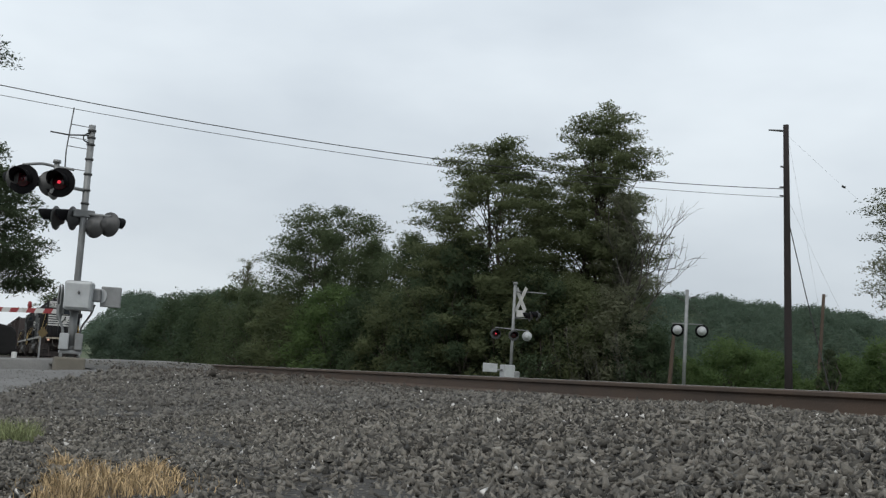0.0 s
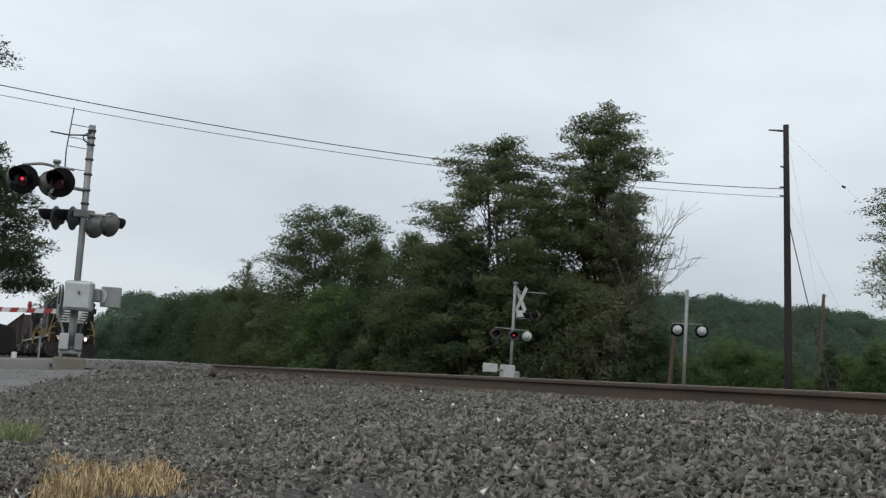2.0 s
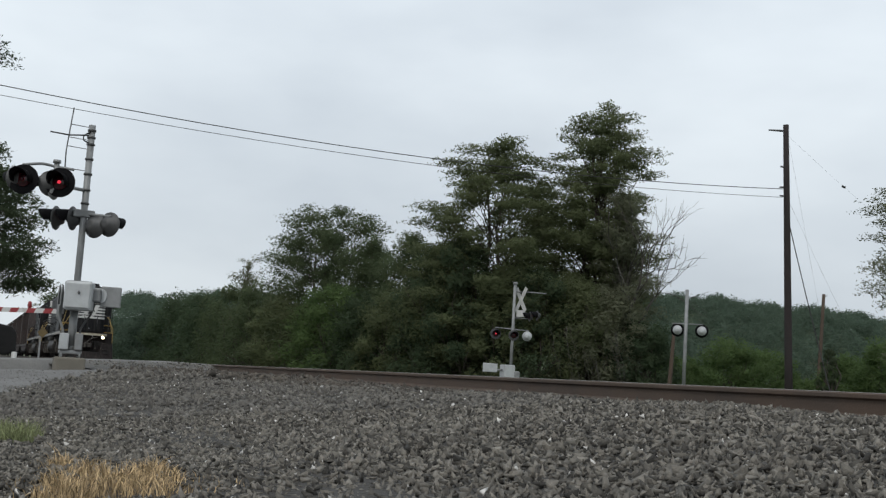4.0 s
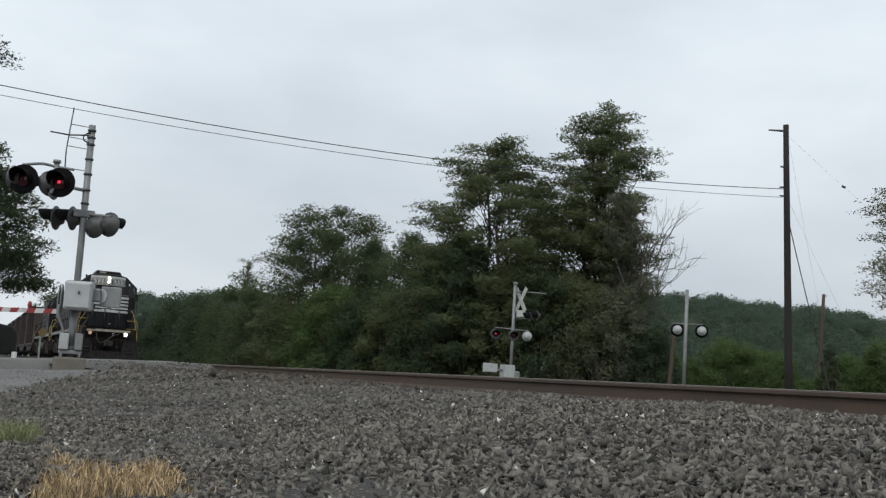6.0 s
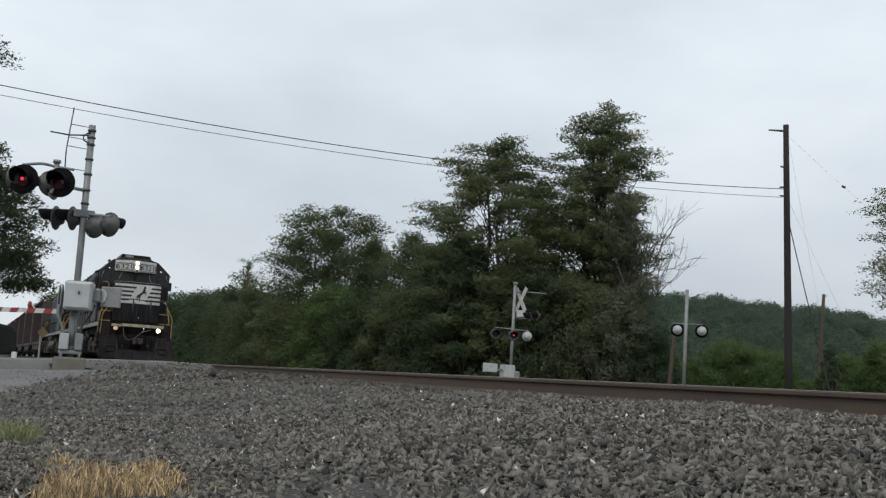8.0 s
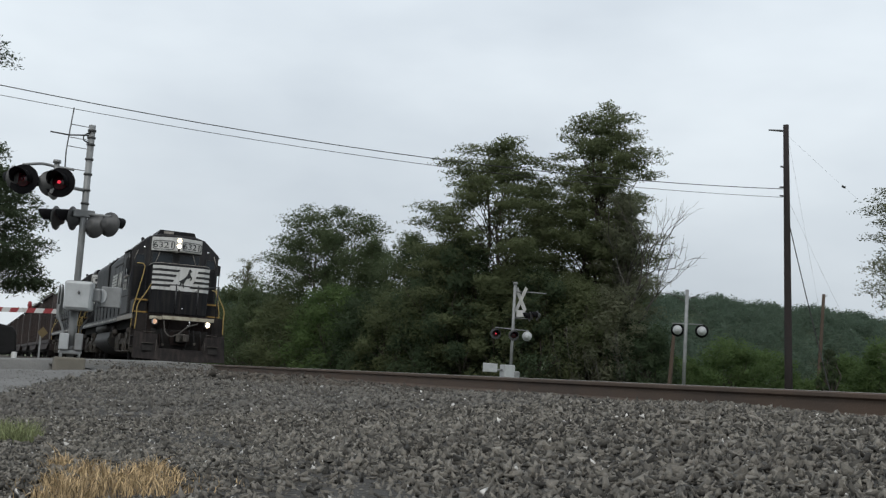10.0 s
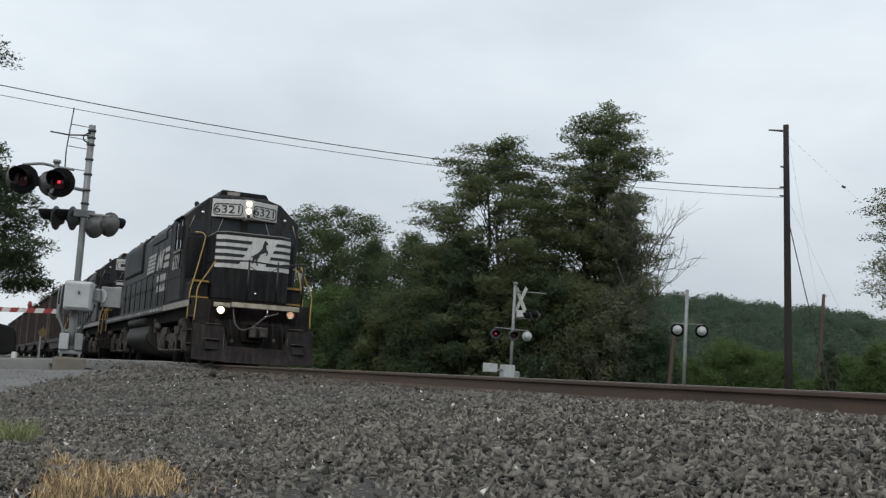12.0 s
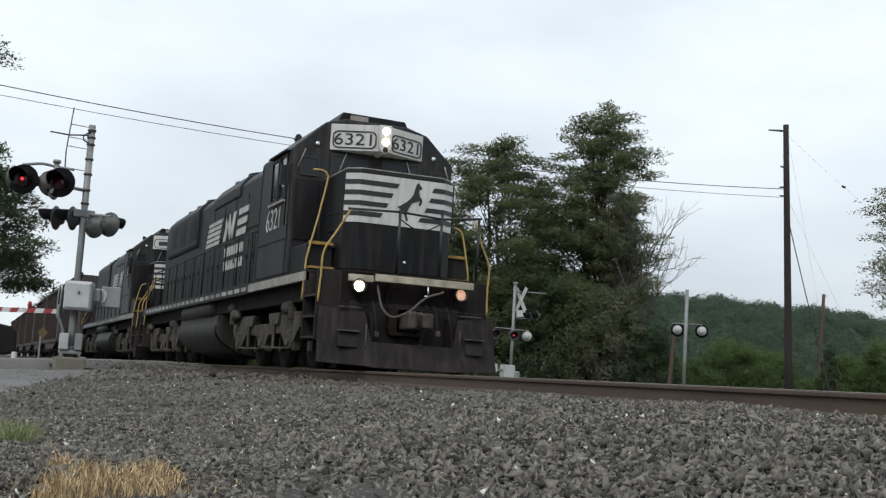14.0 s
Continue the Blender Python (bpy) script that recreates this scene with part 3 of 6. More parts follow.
def tree(label, at, height, profile, seed, size=0.1, count=60000, leaf="leaf_a", boughs=120, spray=(0.5, 1.1), flat=0.55, base=0.2, stems=1, droop=0.0, inner=0.3, rim=0.5, group=""):
    """A tree from its crown's profile, rows (share of the height, radius, shift): stems, boughs that end in sprays, and leaves in each spray."""
    rng = np.random.default_rng(seed)
    t = thing("tree", label, "tree", group, Matrix.Translation(at))
    us, rs, sh = zip(*profile)
    bm = bmesh.new()
    trunks = []
    for k in range(stems):
        side = RIGHT * (k - (stems - 1) / 2) * 0.16 * max(rs)
        top = RIGHT * float(np.interp(0.93, us, sh)) + side * 1.5 + Vector((0, 0, height * (0.93 if k == 0 else 0.84)))
        trunks.append(limb(bm, side * 0.5 + Vector((0, 0, -0.3)), top, (height * 0.013 + 0.05) / stems ** 0.3, rng, 0.05, 8, 0.15, 8))
    grid = np.linspace(base, 0.985, 200)
    weight = np.interp(grid, us, rs) + 0.8
    weight = np.cumsum(weight) / weight.sum()
    spots, outs, plan = [], [], []
    for i in range(boughs):
        u = float(np.interp((i + rng.uniform(0, 1)) / boughs, weight, grid))
        r = float(np.interp(u, us, rs))
        a = i * 2.39996 + rng.uniform(-0.5, 0.5)
        q = rng.uniform(rim, 1.0) if rng.uniform() > inner else rng.uniform(0.1, rim)
        w = rng.uniform(*spray) * (0.62 + 0.38 * min(r / max(rs) * 1.5, 1))
        reach = max(r * q - w * 0.35, 0.05)
        heart = RIGHT * float(np.interp(u, us, sh))
        e = heart + Vector((math.cos(a) * reach, math.sin(a) * reach, u * height - droop * reach + (w * flat * 0.2)))
        e.z = min(e.z, height - w * flat * 0.7)
        stem = trunks[i % stems]
        k = min(max(u - 0.10 - 0.10 * q, 0.04), 0.9) / 0.93 * 8
        j = min(int(k), 7)
        o = stem[j].lerp(stem[j + 1], k - j)
        pts = limb(bm, o, e, 0.018 + height * 0.0032 * (1.2 - u), rng, 0.14, 4, 0.3, 5)
        way = Vector((e.x - heart.x, e.y - heart.y, 0.0))
        plan.append((e, w, 1.0, way))
        if w > 0.5 and q > 0.45:
            plan.append((pts[3] + Vector(rng.normal(size=3)) * 0.25 * w, w * 0.75, 0.8, way))
    total = sum(w * w * k for e, w, k, way in plan)
    for n, (e, w, k, way) in enumerate(plan):
        m = max(int(count * w * w * k / total), 12)
        axis = np.array(way.normalized()) if way.length > 0.4 else None
        p, d = clump(rng, e, w, m, flat, seed + n, axis)
        p[:, 2] -= droop * 0.5 * np.hypot(p[:, 0] - e.x, p[:, 1] - e.y)
        spots.append(p)
        lean = np.array([way.x, way.y, 0.0]) / max(max(rs), 0.1)
        outs.append(d + 0.55 * lean[None])
    part("trunk", bm, M["bark"], t)
    spots = np.concatenate(spots)
    spots[:, 2] = np.maximum(spots[:, 2], 0.02)
    ob = new("crown", leaves("crown", spots, size, M[leaf], rng, 0.5, np.concatenate(outs)))
    ob.parent = t
    return t


def shrub(label, at, height, spread, seed, size=0.2, count=7000, leaf="leaf_c", group="trackside shrubs"):
    """A bush that is leafy down to the ground."""
    rng = np.random.default_rng(seed)
    t = thing("shrub", label, "shrub", group, Matrix.Translation(at))
    bm = bmesh.new()
    spots, outs = [], []
    n = 26
    for i in range(n):
        a, u = i * 2.4, (i + rng.uniform(0, 1)) / n
        reach = spread * math.sqrt(max(1 - u ** 2.2, 0.02)) * rng.uniform(0.45, 0.95)
        w = min(spread * 0.36, height * 0.24) * rng.uniform(0.6, 1.2)
        e = Vector((math.cos(a) * reach, math.sin(a) * reach, min(0.08 + u * 0.92, 0.97) * height - 0.3 * w))
        limb(bm, (rng.uniform(-0.2, 0.2), rng.uniform(-0.2, 0.2), -0.2), e, 0.05, rng, 0.2, 3, 0.35, 5)
        p, d = clump(rng, e, w, count // n, 0.85, seed + i)
        p[:, 2] = np.abs(p[:, 2])
        spots.append(p)
        outs.append(d + 0.5 * np.array([math.cos(a), math.sin(a), 0.4])[None])
    part("woody_base", bm, M["bark"], t)
    ob = new("foliage", leaves("foliage", np.concatenate(spots), size, M[leaf], rng, 0.5, np.concatenate(outs)))
    ob.parent = t
    return t


def bare_tree(label, at, height, seed, lean=(0.3, 0.2)):
    rng = np.random.default_rng(seed)
    bm = bmesh.new()
    def grow(p, d, length, r, depth):
        q = p + d * length
        pts = limb(bm, p, q, r, rng, 0.10, 3, 0.6)
        if depth == 0:
            return
        for i in range(3 if depth > 1 else 2):
            nd = (d + Vector(rng.normal(size=3)) * 0.36 + Vector((0, 0, 0.12))).normalized()
            grow(pts[-1] if i else pts[2], nd, length * rng.uniform(0.6, 0.85), r * 0.6, depth - 1)
    grow(Vector((0, 0, -0.3)), Vector((lean[0], lean[1], 1)).normalized(), height * 0.34, 0.13, 5)
    ob = part("bare_tree", bm, M["deadwood"])
    ob.matrix_basis = Matrix.Translation(at)
    return tagged(ob, label, "tree")


def dead_vines(label, at, seed, count, high, wide):
    """Pale dry stems that hang and tangle over the shrubs."""
    rng = np.random.default_rng(seed)
    bm = bmesh.new()
    side = Vector((0.5, 0.87, 0))
    for i in range(count):
        u = rng.uniform(-wide, wide)
        z = high * rng.uniform(0.55, 1.0)
        p = side * u + Vector((rng.uniform(-0.3, 0.3), 0, z))
        pts = [p]
        for k in range(5):
            p = p + side * rng.normal(0.16, 0.12) + Vector((rng.normal() * 0.1, 0, -z * rng.uniform(0.12, 0.24)))
            pts.append(p)
        pipe(bm, curve(pts, 3), rng.uniform(0.006, 0.014), 5, 0.4)
    ob = part("dead_vines", bm, M["deadwood"])
    ob.matrix_basis = Matrix.Translation(at)
    tagged(ob, label, "vines", kind="stuff")


def build_trees():
    tree("tall locust tree with layered dark green crown", place(24.2, 72), 16.0, [(0.12, 3.6, -0.6), (0.3, 4.8, -0.6), (0.45, 5.2, -0.6), (0.54, 5.1, -0.5), (0.64, 5.0, -0.2), (0.74, 4.2, -0.1), (0.84, 3.4, -0.2), (0.92, 2.9, 0.0), (0.97, 2.0, 0.0), (1.0, 1.2, 0.0)], 11, 0.115, 100000, "leaf_a", 112, (0.7, 1.3), 0.4, 0.12, 2, 0.04, 0.15, 0.62)
    tree("tallest locust tree with an open ragged crown", place(28.8, 74), 18.7, [(0.12, 2.6, 0.2), (0.3, 3.4, 0.3), (0.45, 3.9, 0.3), (0.6, 3.6, 0.3), (0.70, 3.2, 0.3), (0.77, 3.6, 0.8), (0.83, 2.9, 0.5), (0.90, 2.6, 0.6), (0.96, 1.8, 0.9), (1.0, 0.9, 1.2)], 12, 0.115, 100000, "leaf_a", 116, (0.65, 1.2), 0.5, 0.14, 2, 0.0, 0.15, 0.62)
    tree("broad tree with rounded grey-green crown", place(16.0, 92), 13.9, [(0.1, 3.8, 0.0), (0.4, 4.6, 0.2), (0.56, 5.2, 0.2), (0.70, 5.5, 0.3), (0.82, 4.7, 0.3), (0.90, 3.7, 0.5), (0.96, 2.6, 0.3), (1.0, 1.2, -0.1)], 13, 0.12, 72000, "leaf_b", 105, (0.7, 1.15), 0.7, 0.1, 3, 0.0, 0.15, 0.65)
    tree("mid-height tree between taller locusts", place(26.5, 78), 14.6, [(0.1, 3.0, 0), (0.5, 3.2, 0), (0.8, 2.6, 0), (1.0, 1.2, 0)], 14, 0.12, 26000, "leaf_a", 44, (0.7, 1.2), 0.55, 0.2)
    tree("slender tree with thinning brownish crown", place(30.4, 72), 13.0, [(0.3, 1.8, 0.2), (0.5, 2.5, 0.4), (0.7, 2.3, 0.3), (0.9, 1.4, 0.1), (1.0, 0.5, 0.0)], 15, 0.10, 32000, "leaf_brown", 60, (0.45, 0.85), 0.8, 0.3)
    tree("leafy tree low on the flank of the locusts", place(22.2, 72), 9.4, [(0.05, 3.0, 0), (0.4, 3.6, 0), (0.7, 2.9, 0), (0.9, 1.6, 0), (1.0, 0.6, 0)], 26, 0.12, 44000, "leaf_a", 60, (0.8, 1.3), 0.8, 0.05)
    tree("round-topped tree on the edge of the thicket", place(20.3, 80), 10.6, [(0.05, 3.0, 0), (0.5, 3.5, 0), (0.8, 2.8, 0), (1.0, 0.8, 0)], 16, 0.12, 38000, "leaf_b", 56, (0.7, 1.2), 0.8, 0.05)
    tree("round-topped tree on the edge of the thicket", place(18.3, 86), 10.9, [(0.05, 3.0, 0), (0.5, 3.4, 0), (0.8, 2.6, 0), (1.0, 0.8, 0)], 17, 0.12, 36000, "leaf_b", 56, (0.7, 1.2), 0.8, 0.05)
    tree("thin pale tree with sparse twiggy crown", place(12.3, 108), 10.9, [(0.3, 1.6, 0), (0.6, 2.2, 0), (0.85, 1.8, 0), (1.0, 0.8, 0)], 27, 0.10, 8000, "leaf_brown", 46, (0.3, 0.6), 0.9, 0.3)
    tree("tall tree beside the crossing road", place(-4.5, 52), 14.2, [(0.78, 2.6, 0), (0.87, 4.2, 0), (0.91, 4.6, 0), (0.95, 4.0, 0), (1.0, 2.4, 0)], 18, 0.10, 34000, "leaf_e", 90, (0.35, 0.7), 0.8, 0.78)
    tree("leafy tree with drooping branch tips beside the crossing", place(-3.0, 46), 8.5, [(0.36, 4.8, 0), (0.45, 5.3, 0), (0.55, 5.1, 0), (0.68, 4.8, 0), (0.81, 4.2, 0), (0.91, 3.8, 0), (1.0, 3.1, 0)], 28, 0.088, 125000, "leaf_e", 300, (0.30, 0.58), 0.7, 0.42, 2, 0.14, 0.25, 0.5)
    tree("tree with layered feathery branches beside the poles", place(44.0, 66), 13.0, [(0.2, 1.2, 0), (0.45, 1.9, 0), (0.6, 2.8, 0), (0.72, 3.3, 0), (0.85, 2.9, 0), (1.0, 1.0, 0)], 19, 0.10, 24000, "leaf_brown", 80, (0.5, 1.0), 0.42, 0.2)
    tree("small distant tree beyond the crossing", place(3.5, 165), 9.4, [(0.2, 2.6, 0), (0.6, 3.2, 0), (1.0, 1.0, 0)], 20, 0.22, 7000, "leaf_b", 30, (0.8, 1.3), 0.8, 0.1)
    bare_tree("dead tree with bare pale grey branches", place(29.9, 70.5), 11.8, 4, (0.05, 0.13))
    dead_vines("tangle of dry pale vine stems over the shrubs", place(30.2, 65.6), 6, 7, 4.2, 0.7)
    dead_vines("tangle of dry pale vine stems over the shrubs", place(28.6, 65.4), 7, 8, 3.0, 0.9)
    dead_vines("tangle of dry pale vine stems over the shrubs", place(27.6, 65.2), 9, 3, 6.0, 0.7)
    # the two farthest shrubs take the haze-tinted leaf colour
    for i, (az, d, h, w, leaf) in enumerate([(6.5, 150, 5.6, 4.4, "leaf_hazed"), (7.9, 138, 6.9, 4.6, "leaf_hazed"), (9.3, 124, 7.6, 4.4, "leaf_c"), (10.7, 114, 7.6, 4.2, "leaf_c"), (12.0, 106, 8.0, 4.2, "leaf_b"), (13.2, 98, 7.6, 3.8, "leaf_b"), (14.4, 90, 6.4, 3.4, "leaf_a"), (16.6, 80, 6.6, 3.2, "leaf_d"), (18.0, 78, 5.8, 3.0, "leaf_c"), (19.6, 76, 6.2, 3.0, "leaf_a"), (21.4, 72, 8.6, 3.0, "leaf_c"), (23.0, 70, 9.0, 3.0, "leaf_c"), (24.8, 69, 6.2, 2.8, "leaf_a"), (26.6, 69, 7.6, 3.0, "leaf_c"), (28.3, 69, 7.2, 3.0, "leaf_a"), (30.0, 69, 6.6, 2.6, "leaf_brown"), (31.7, 69, 4.6, 2.4, "leaf_c"), (33.4, 88, 3.4, 3.0, "leaf_d"), (35.8, 92, 5.0, 3.4, "leaf_d"), (37.4, 98, 4.6, 3.2, "leaf_d"), (39.0, 96, 2.4, 3.0, "leaf_d"), (41.2, 84, 3.9, 3.0, "leaf_d"), (42.8, 80, 4.8, 3.0, "leaf_d")]):
        names = {"leaf_hazed": "green shrub far along the track, leaves tinted pale for haze", "leaf_brown": "half-dead brownish shrub hung with vines", "leaf_d": "bright yellow-green leafy shrub", "leaf_a": "dark leafy shrub in the thicket", "leaf_b": "grey-green leafy shrub in the hedgerow", "leaf_c": "dense green leafy shrub in the hedgerow"}
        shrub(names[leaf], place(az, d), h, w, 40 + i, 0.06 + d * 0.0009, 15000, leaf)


def build_far_wood():
    """The wooded ridge: thousands of crowns, each a tuft of leaf masses."""
    rng = np.random.default_rng(21)
    n = 1500
    az = np.concatenate([rng.uniform(4.5, 14, n // 4), rng.uniform(30, 46, n - n // 4)])
    d = 330 + 230 * rng.uniform(0, 1, n) ** 0.75
    m = 190
    spots, outs = [], []
    for a, r in zip(az, d):
        p = place(a, r)
        h = rng.uniform(4.5, 8)
        w = rng.uniform(2.8, 4.8)
        v = rng.normal(size=(m, 3))
        v /= np.linalg.norm(v, axis=1)[:, None]
        v[:, 2] = np.abs(v[:, 2])
        spots.append(np.array([p.x, p.y, ground_z(a, r) + h * 0.2]) + v * rng.uniform(0.7, 1.05, m)[:, None] * np.array([w, w, h * 0.85]))
        outs.append(v + np.array([0, 0, 0.5]))
    tagged(new("far_wood", leaves("far_wood", np.concatenate(spots), 0.62, M["leaf_hazed"], rng, 2.0, np.concatenate(outs), 0.05)), "green deciduous wood on a distant ridge, leaves tinted pale for haze", "wood", kind="stuff")


build_trees()
build_far_wood()

# ---------------------------------------------------------------- the train
SPEED, FRONT, UNIT = 5.519, -95.14, 21.7
ROLLING = []


def nose_line(off):
    """Front outline of the short nose, from its right side to its left, moved out by off."""
    return [(-1.30, -0.98 - off), (-0.80 + off * 0.5, -0.98 - off), (-0.62 + off, -0.76 - off * 0.4), (-0.62 + off, 0.76 + off * 0.4), (-0.80 + off * 0.5, 0.98 + off), (-1.30, 0.98 + off)]


def nose_at(y, off):
    pts = nose_line(off)[1:5]
    for (xa, ya), (xb, yb) in zip(pts, pts[1:]):
        if y <= yb:
            return xa + (xb - xa) * min(max((y - ya) / (yb - ya), 0), 1)
    return pts[-1][0]


def nose_band(bm, ya, yb, z0, z1, off, slant=0.0):
    """A painted band round the nose from ya to yb; slant moves its inner end between bottom and top."""
    ys = sorted({ya, yb, *[y for y in (-0.76, 0.76) if ya < y < yb]})
    def ring(o):
        lo = [bm.verts.new((nose_at(y, o), y, z0)) for y in ys]
        hi = [bm.verts.new((nose_at(y + (slant if y in (ya, yb) and abs(y) < 0.7 else 0), o), y + (slant if y in (ya, yb) and abs(y) < 0.7 else 0), z1)) for y in ys]
        return lo, hi
    (a, b), (c, d) = ring(off - 0.012), ring(off)
    for i in range(len(ys) - 1):
        bm.faces.new((c[i], c[i + 1], d[i + 1], d[i]))
        bm.faces.new((a[i + 1], a[i], b[i], b[i + 1]))
        bm.faces.new((d[i], d[i + 1], b[i + 1], b[i]))
        bm.faces.new((a[i], a[i + 1], c[i + 1], c[i]))
    for i in (0, -1):
        bm.faces.new((a[i], c[i], d[i], b[i]))
    return bm


def ring_plate(bm, pts_out, pts_in, axis, a, b):
    """A flat frame between two outlines."""
    def at(p, w):
        c = list(p)
        c.insert("xyz".index(axis), w)
        return bm.verts.new(c)
    rows = [[at(p, w) for p in pts] for w in (a, b) for pts in (pts_out, pts_in)]
    n = len(pts_out)
    for i in range(n):
        j = (i + 1) % n
        for u, v in ((0, 1), (1, 3), (3, 2), (2, 0)):
            bm.faces.new((rows[u][i], rows[u][j], rows[v][j], rows[v][i]))
    return bm


def round_rect(w, h, r, n=5):
    out = []
    for cx, cy, a0 in ((w - r, h - r, 0), (-w + r, h - r, 90), (-w + r, -h + r, 180), (w - r, -h + r, 270)):
        out += [(cx + r * math.cos(radians(a0 + 90 * k / n)), cy + r * math.sin(radians(a0 + 90 * k / n))) for k in range(n + 1)]
    return out


def build_truck(loco, x):
    """A three-axle truck: cast side frames with springs and brake gear, and turning wheelsets."""
    bm = bmesh.new()
    for s in (-1, 1):
        slab(bm, [(2.75, 0.98), (1.6, 1.02), (0.9, 0.82), (-0.9, 0.82), (-1.6, 1.02), (-2.75, 0.98), (-2.75, 0.72), (-2.3, 0.40), (-1.8, 0.40), (-1.45, 0.62), (-0.5, 0.60), (-0.25, 0.38), (0.25, 0.38), (0.5, 0.60), (1.45, 0.62), (1.8, 0.40), (2.3, 0.40), (2.75, 0.72)], "y", s * 1.08, s * 1.26)
        for dx in (-2.07, 0.0, 2.07):
            slab(bm, [(dx - 0.36, 0.80), (dx - 0.28, 0.30), (dx - 0.20, 0.30), (dx - 0.20, 0.70), (dx + 0.20, 0.70), (dx + 0.20, 0.30), (dx + 0.28, 0.30), (dx + 0.36, 0.80)], "y", s * 1.10, s * 1.24)
        for dx in (-1.05, 1.05):
            slab(bm, [(dx - 0.42, 1.0), (dx + 0.42, 1.0), (dx + 0.30, 0.78), (dx - 0.30, 0.78)], "y", s * 1.24, s * 1.31)
            rod(bm, (dx - 0.9, s * 1.30, 0.36), (dx + 0.9, s * 1.30, 0.34), 0.022, seg=6)
            slab(bm, [(dx - 0.05, 0.84), (dx + 0.05, 0.84), (dx + 0.10, 0.34), (dx, 0.34)], "y", s * 1.28, s * 1.32)
    box(bm, -0.4, 0.4, -1.0, 1.0, 0.72, 1.0)
    truck = part("truck", bm, M["truck"], loco, "dusty cast-steel three-axle truck", 0.02)
    truck.location.x = x
    for dx in (-1.62, 0.45, 1.62):
        part("traction_motor", box(bmesh.new(), dx - 0.52, dx + 0.40, -0.62, 0.62, 0.07, 0.98), M["void"], truck, "", 0.04)
    # added dark bars in place of rigging; they close the daylit gap between wheels
    for y in (-0.52, 0.52):
        part("brake_rigging", box(bmesh.new(), -2.6, 2.6, y - 0.05, y + 0.05, 0.03, 0.42), M["void"], truck, "", 0.02)
    me = bmesh.new()
    lathe(me, [(-0.80, 0.30), (-0.78, 0.508), (-0.69, 0.50), (-0.67, 0.535), (-0.66, 0.535), (-0.655, 0.12), (0.655, 0.12), (0.66, 0.535), (0.67, 0.535), (0.69, 0.50), (0.78, 0.508), (0.80, 0.30)], (0, 0, 0), (0, 1, 0), 28)
    for k in range(6):
        a = k * math.pi / 3
        rod(me, (0.2 * math.cos(a), -0.82, 0.2 * math.sin(a)), (0.2 * math.cos(a), -0.79, 0.2 * math.sin(a)), 0.03, seg=6)
    wheel = mesh_of("wheelset", me, M["dusty"])
    jb = bmesh.new()
    box(jb, -0.19, 0.19, -1.27, -1.12, 0.34, 0.69)
    lathe(jb, [(0, 0.13), (0.035, 0.12), (0.04, 0.09), (0.02, 0.085), (0.02, 0.02)], (0, -1.27, 0.5), (0, -1, 0), 14)
    for bx in (-0.13, 0.13):
        for bz in (0.39, 0.64):
            rod(jb, (bx, -1.27, bz), (bx, -1.295, bz), 0.022, seg=6)
    journal = mesh_of("axle_box", jb, M["truck"])
    sb = bmesh.new()
    pipe(sb, [(0.085 * math.cos(k * 0.9), -1.03 + 0.085 * math.sin(k * 0.9), 0.52 + k * 0.0125) for k in range(26)], 0.018, 5)
    spring = mesh_of("coil_spring", sb, M["truck"])
    bb = bmesh.new()
    box(bb, 0.54, 0.66, -0.86, -0.70, 0.30, 0.72)
    slab(bb, [(0.60, 1.02), (0.68, 1.02), (0.72, 0.66), (0.66, 0.30), (0.58, 0.30), (0.62, 0.66)], "y", -1.06, -1.0)
    cy = bmesh.new()
    lathe(cy, [(0, 0.06), (0.03, 0.12), (0.19, 0.125), (0.22, 0.07), (0.40, 0.03)], (0.0, -1.33, 1.06), (-1, 0, -0.10), 14)
    box(cy, -0.10, 0.02, -1.36, -1.22, 0.86, 1.06)
    cylinder = mesh_of("brake_cylinder", cy, M["truck"])
    brake = mesh_of("brake_gear", bb, M["truck"])
    for dx in (-2.07, 0.0, 2.07):
        w = same("wheelset", wheel, truck, pose(dx, 0, 0.512))
        ROLLING.append((w, dx, 0.512))
        for turn in (0, 180):
            c = pose(0, 0, 0, 0, 0, turn)
            sx = dx if turn == 0 else -dx
            same("axle_box", journal, truck, c @ pose(sx, 0, 0))
            for ox in (-0.34, 0.34):
                same("coil_spring", spring, truck, c @ pose(sx + ox, 0, 0))
            same("brake_gear", brake, truck, c @ pose(sx, 0, 0))
            if dx:
                same("brake_cylinder", cylinder, truck, c @ pose(2.30, 0, 0) if sx > 0 else c @ pose(-2.30, 0, 0, 0, 0, 180) @ pose(0, 2.66, 0))


def two_faced(name, r, front, back):
    """A small round lamp that glows on one side and is dark on the other."""
    me = mesh_of(name, lathe(bmesh.new(), [(-0.02, r * 0.3), (-0.012, r * 0.9), (0.0, r), (0.012, r * 0.9), (0.02, r * 0.3)], (0, 0, 0), (1, 0, 0), 18), front)
    me.materials.append(back)
    for p in me.polygons:
        p.material_index = 0 if p.center.x > 0 else 1
    return me


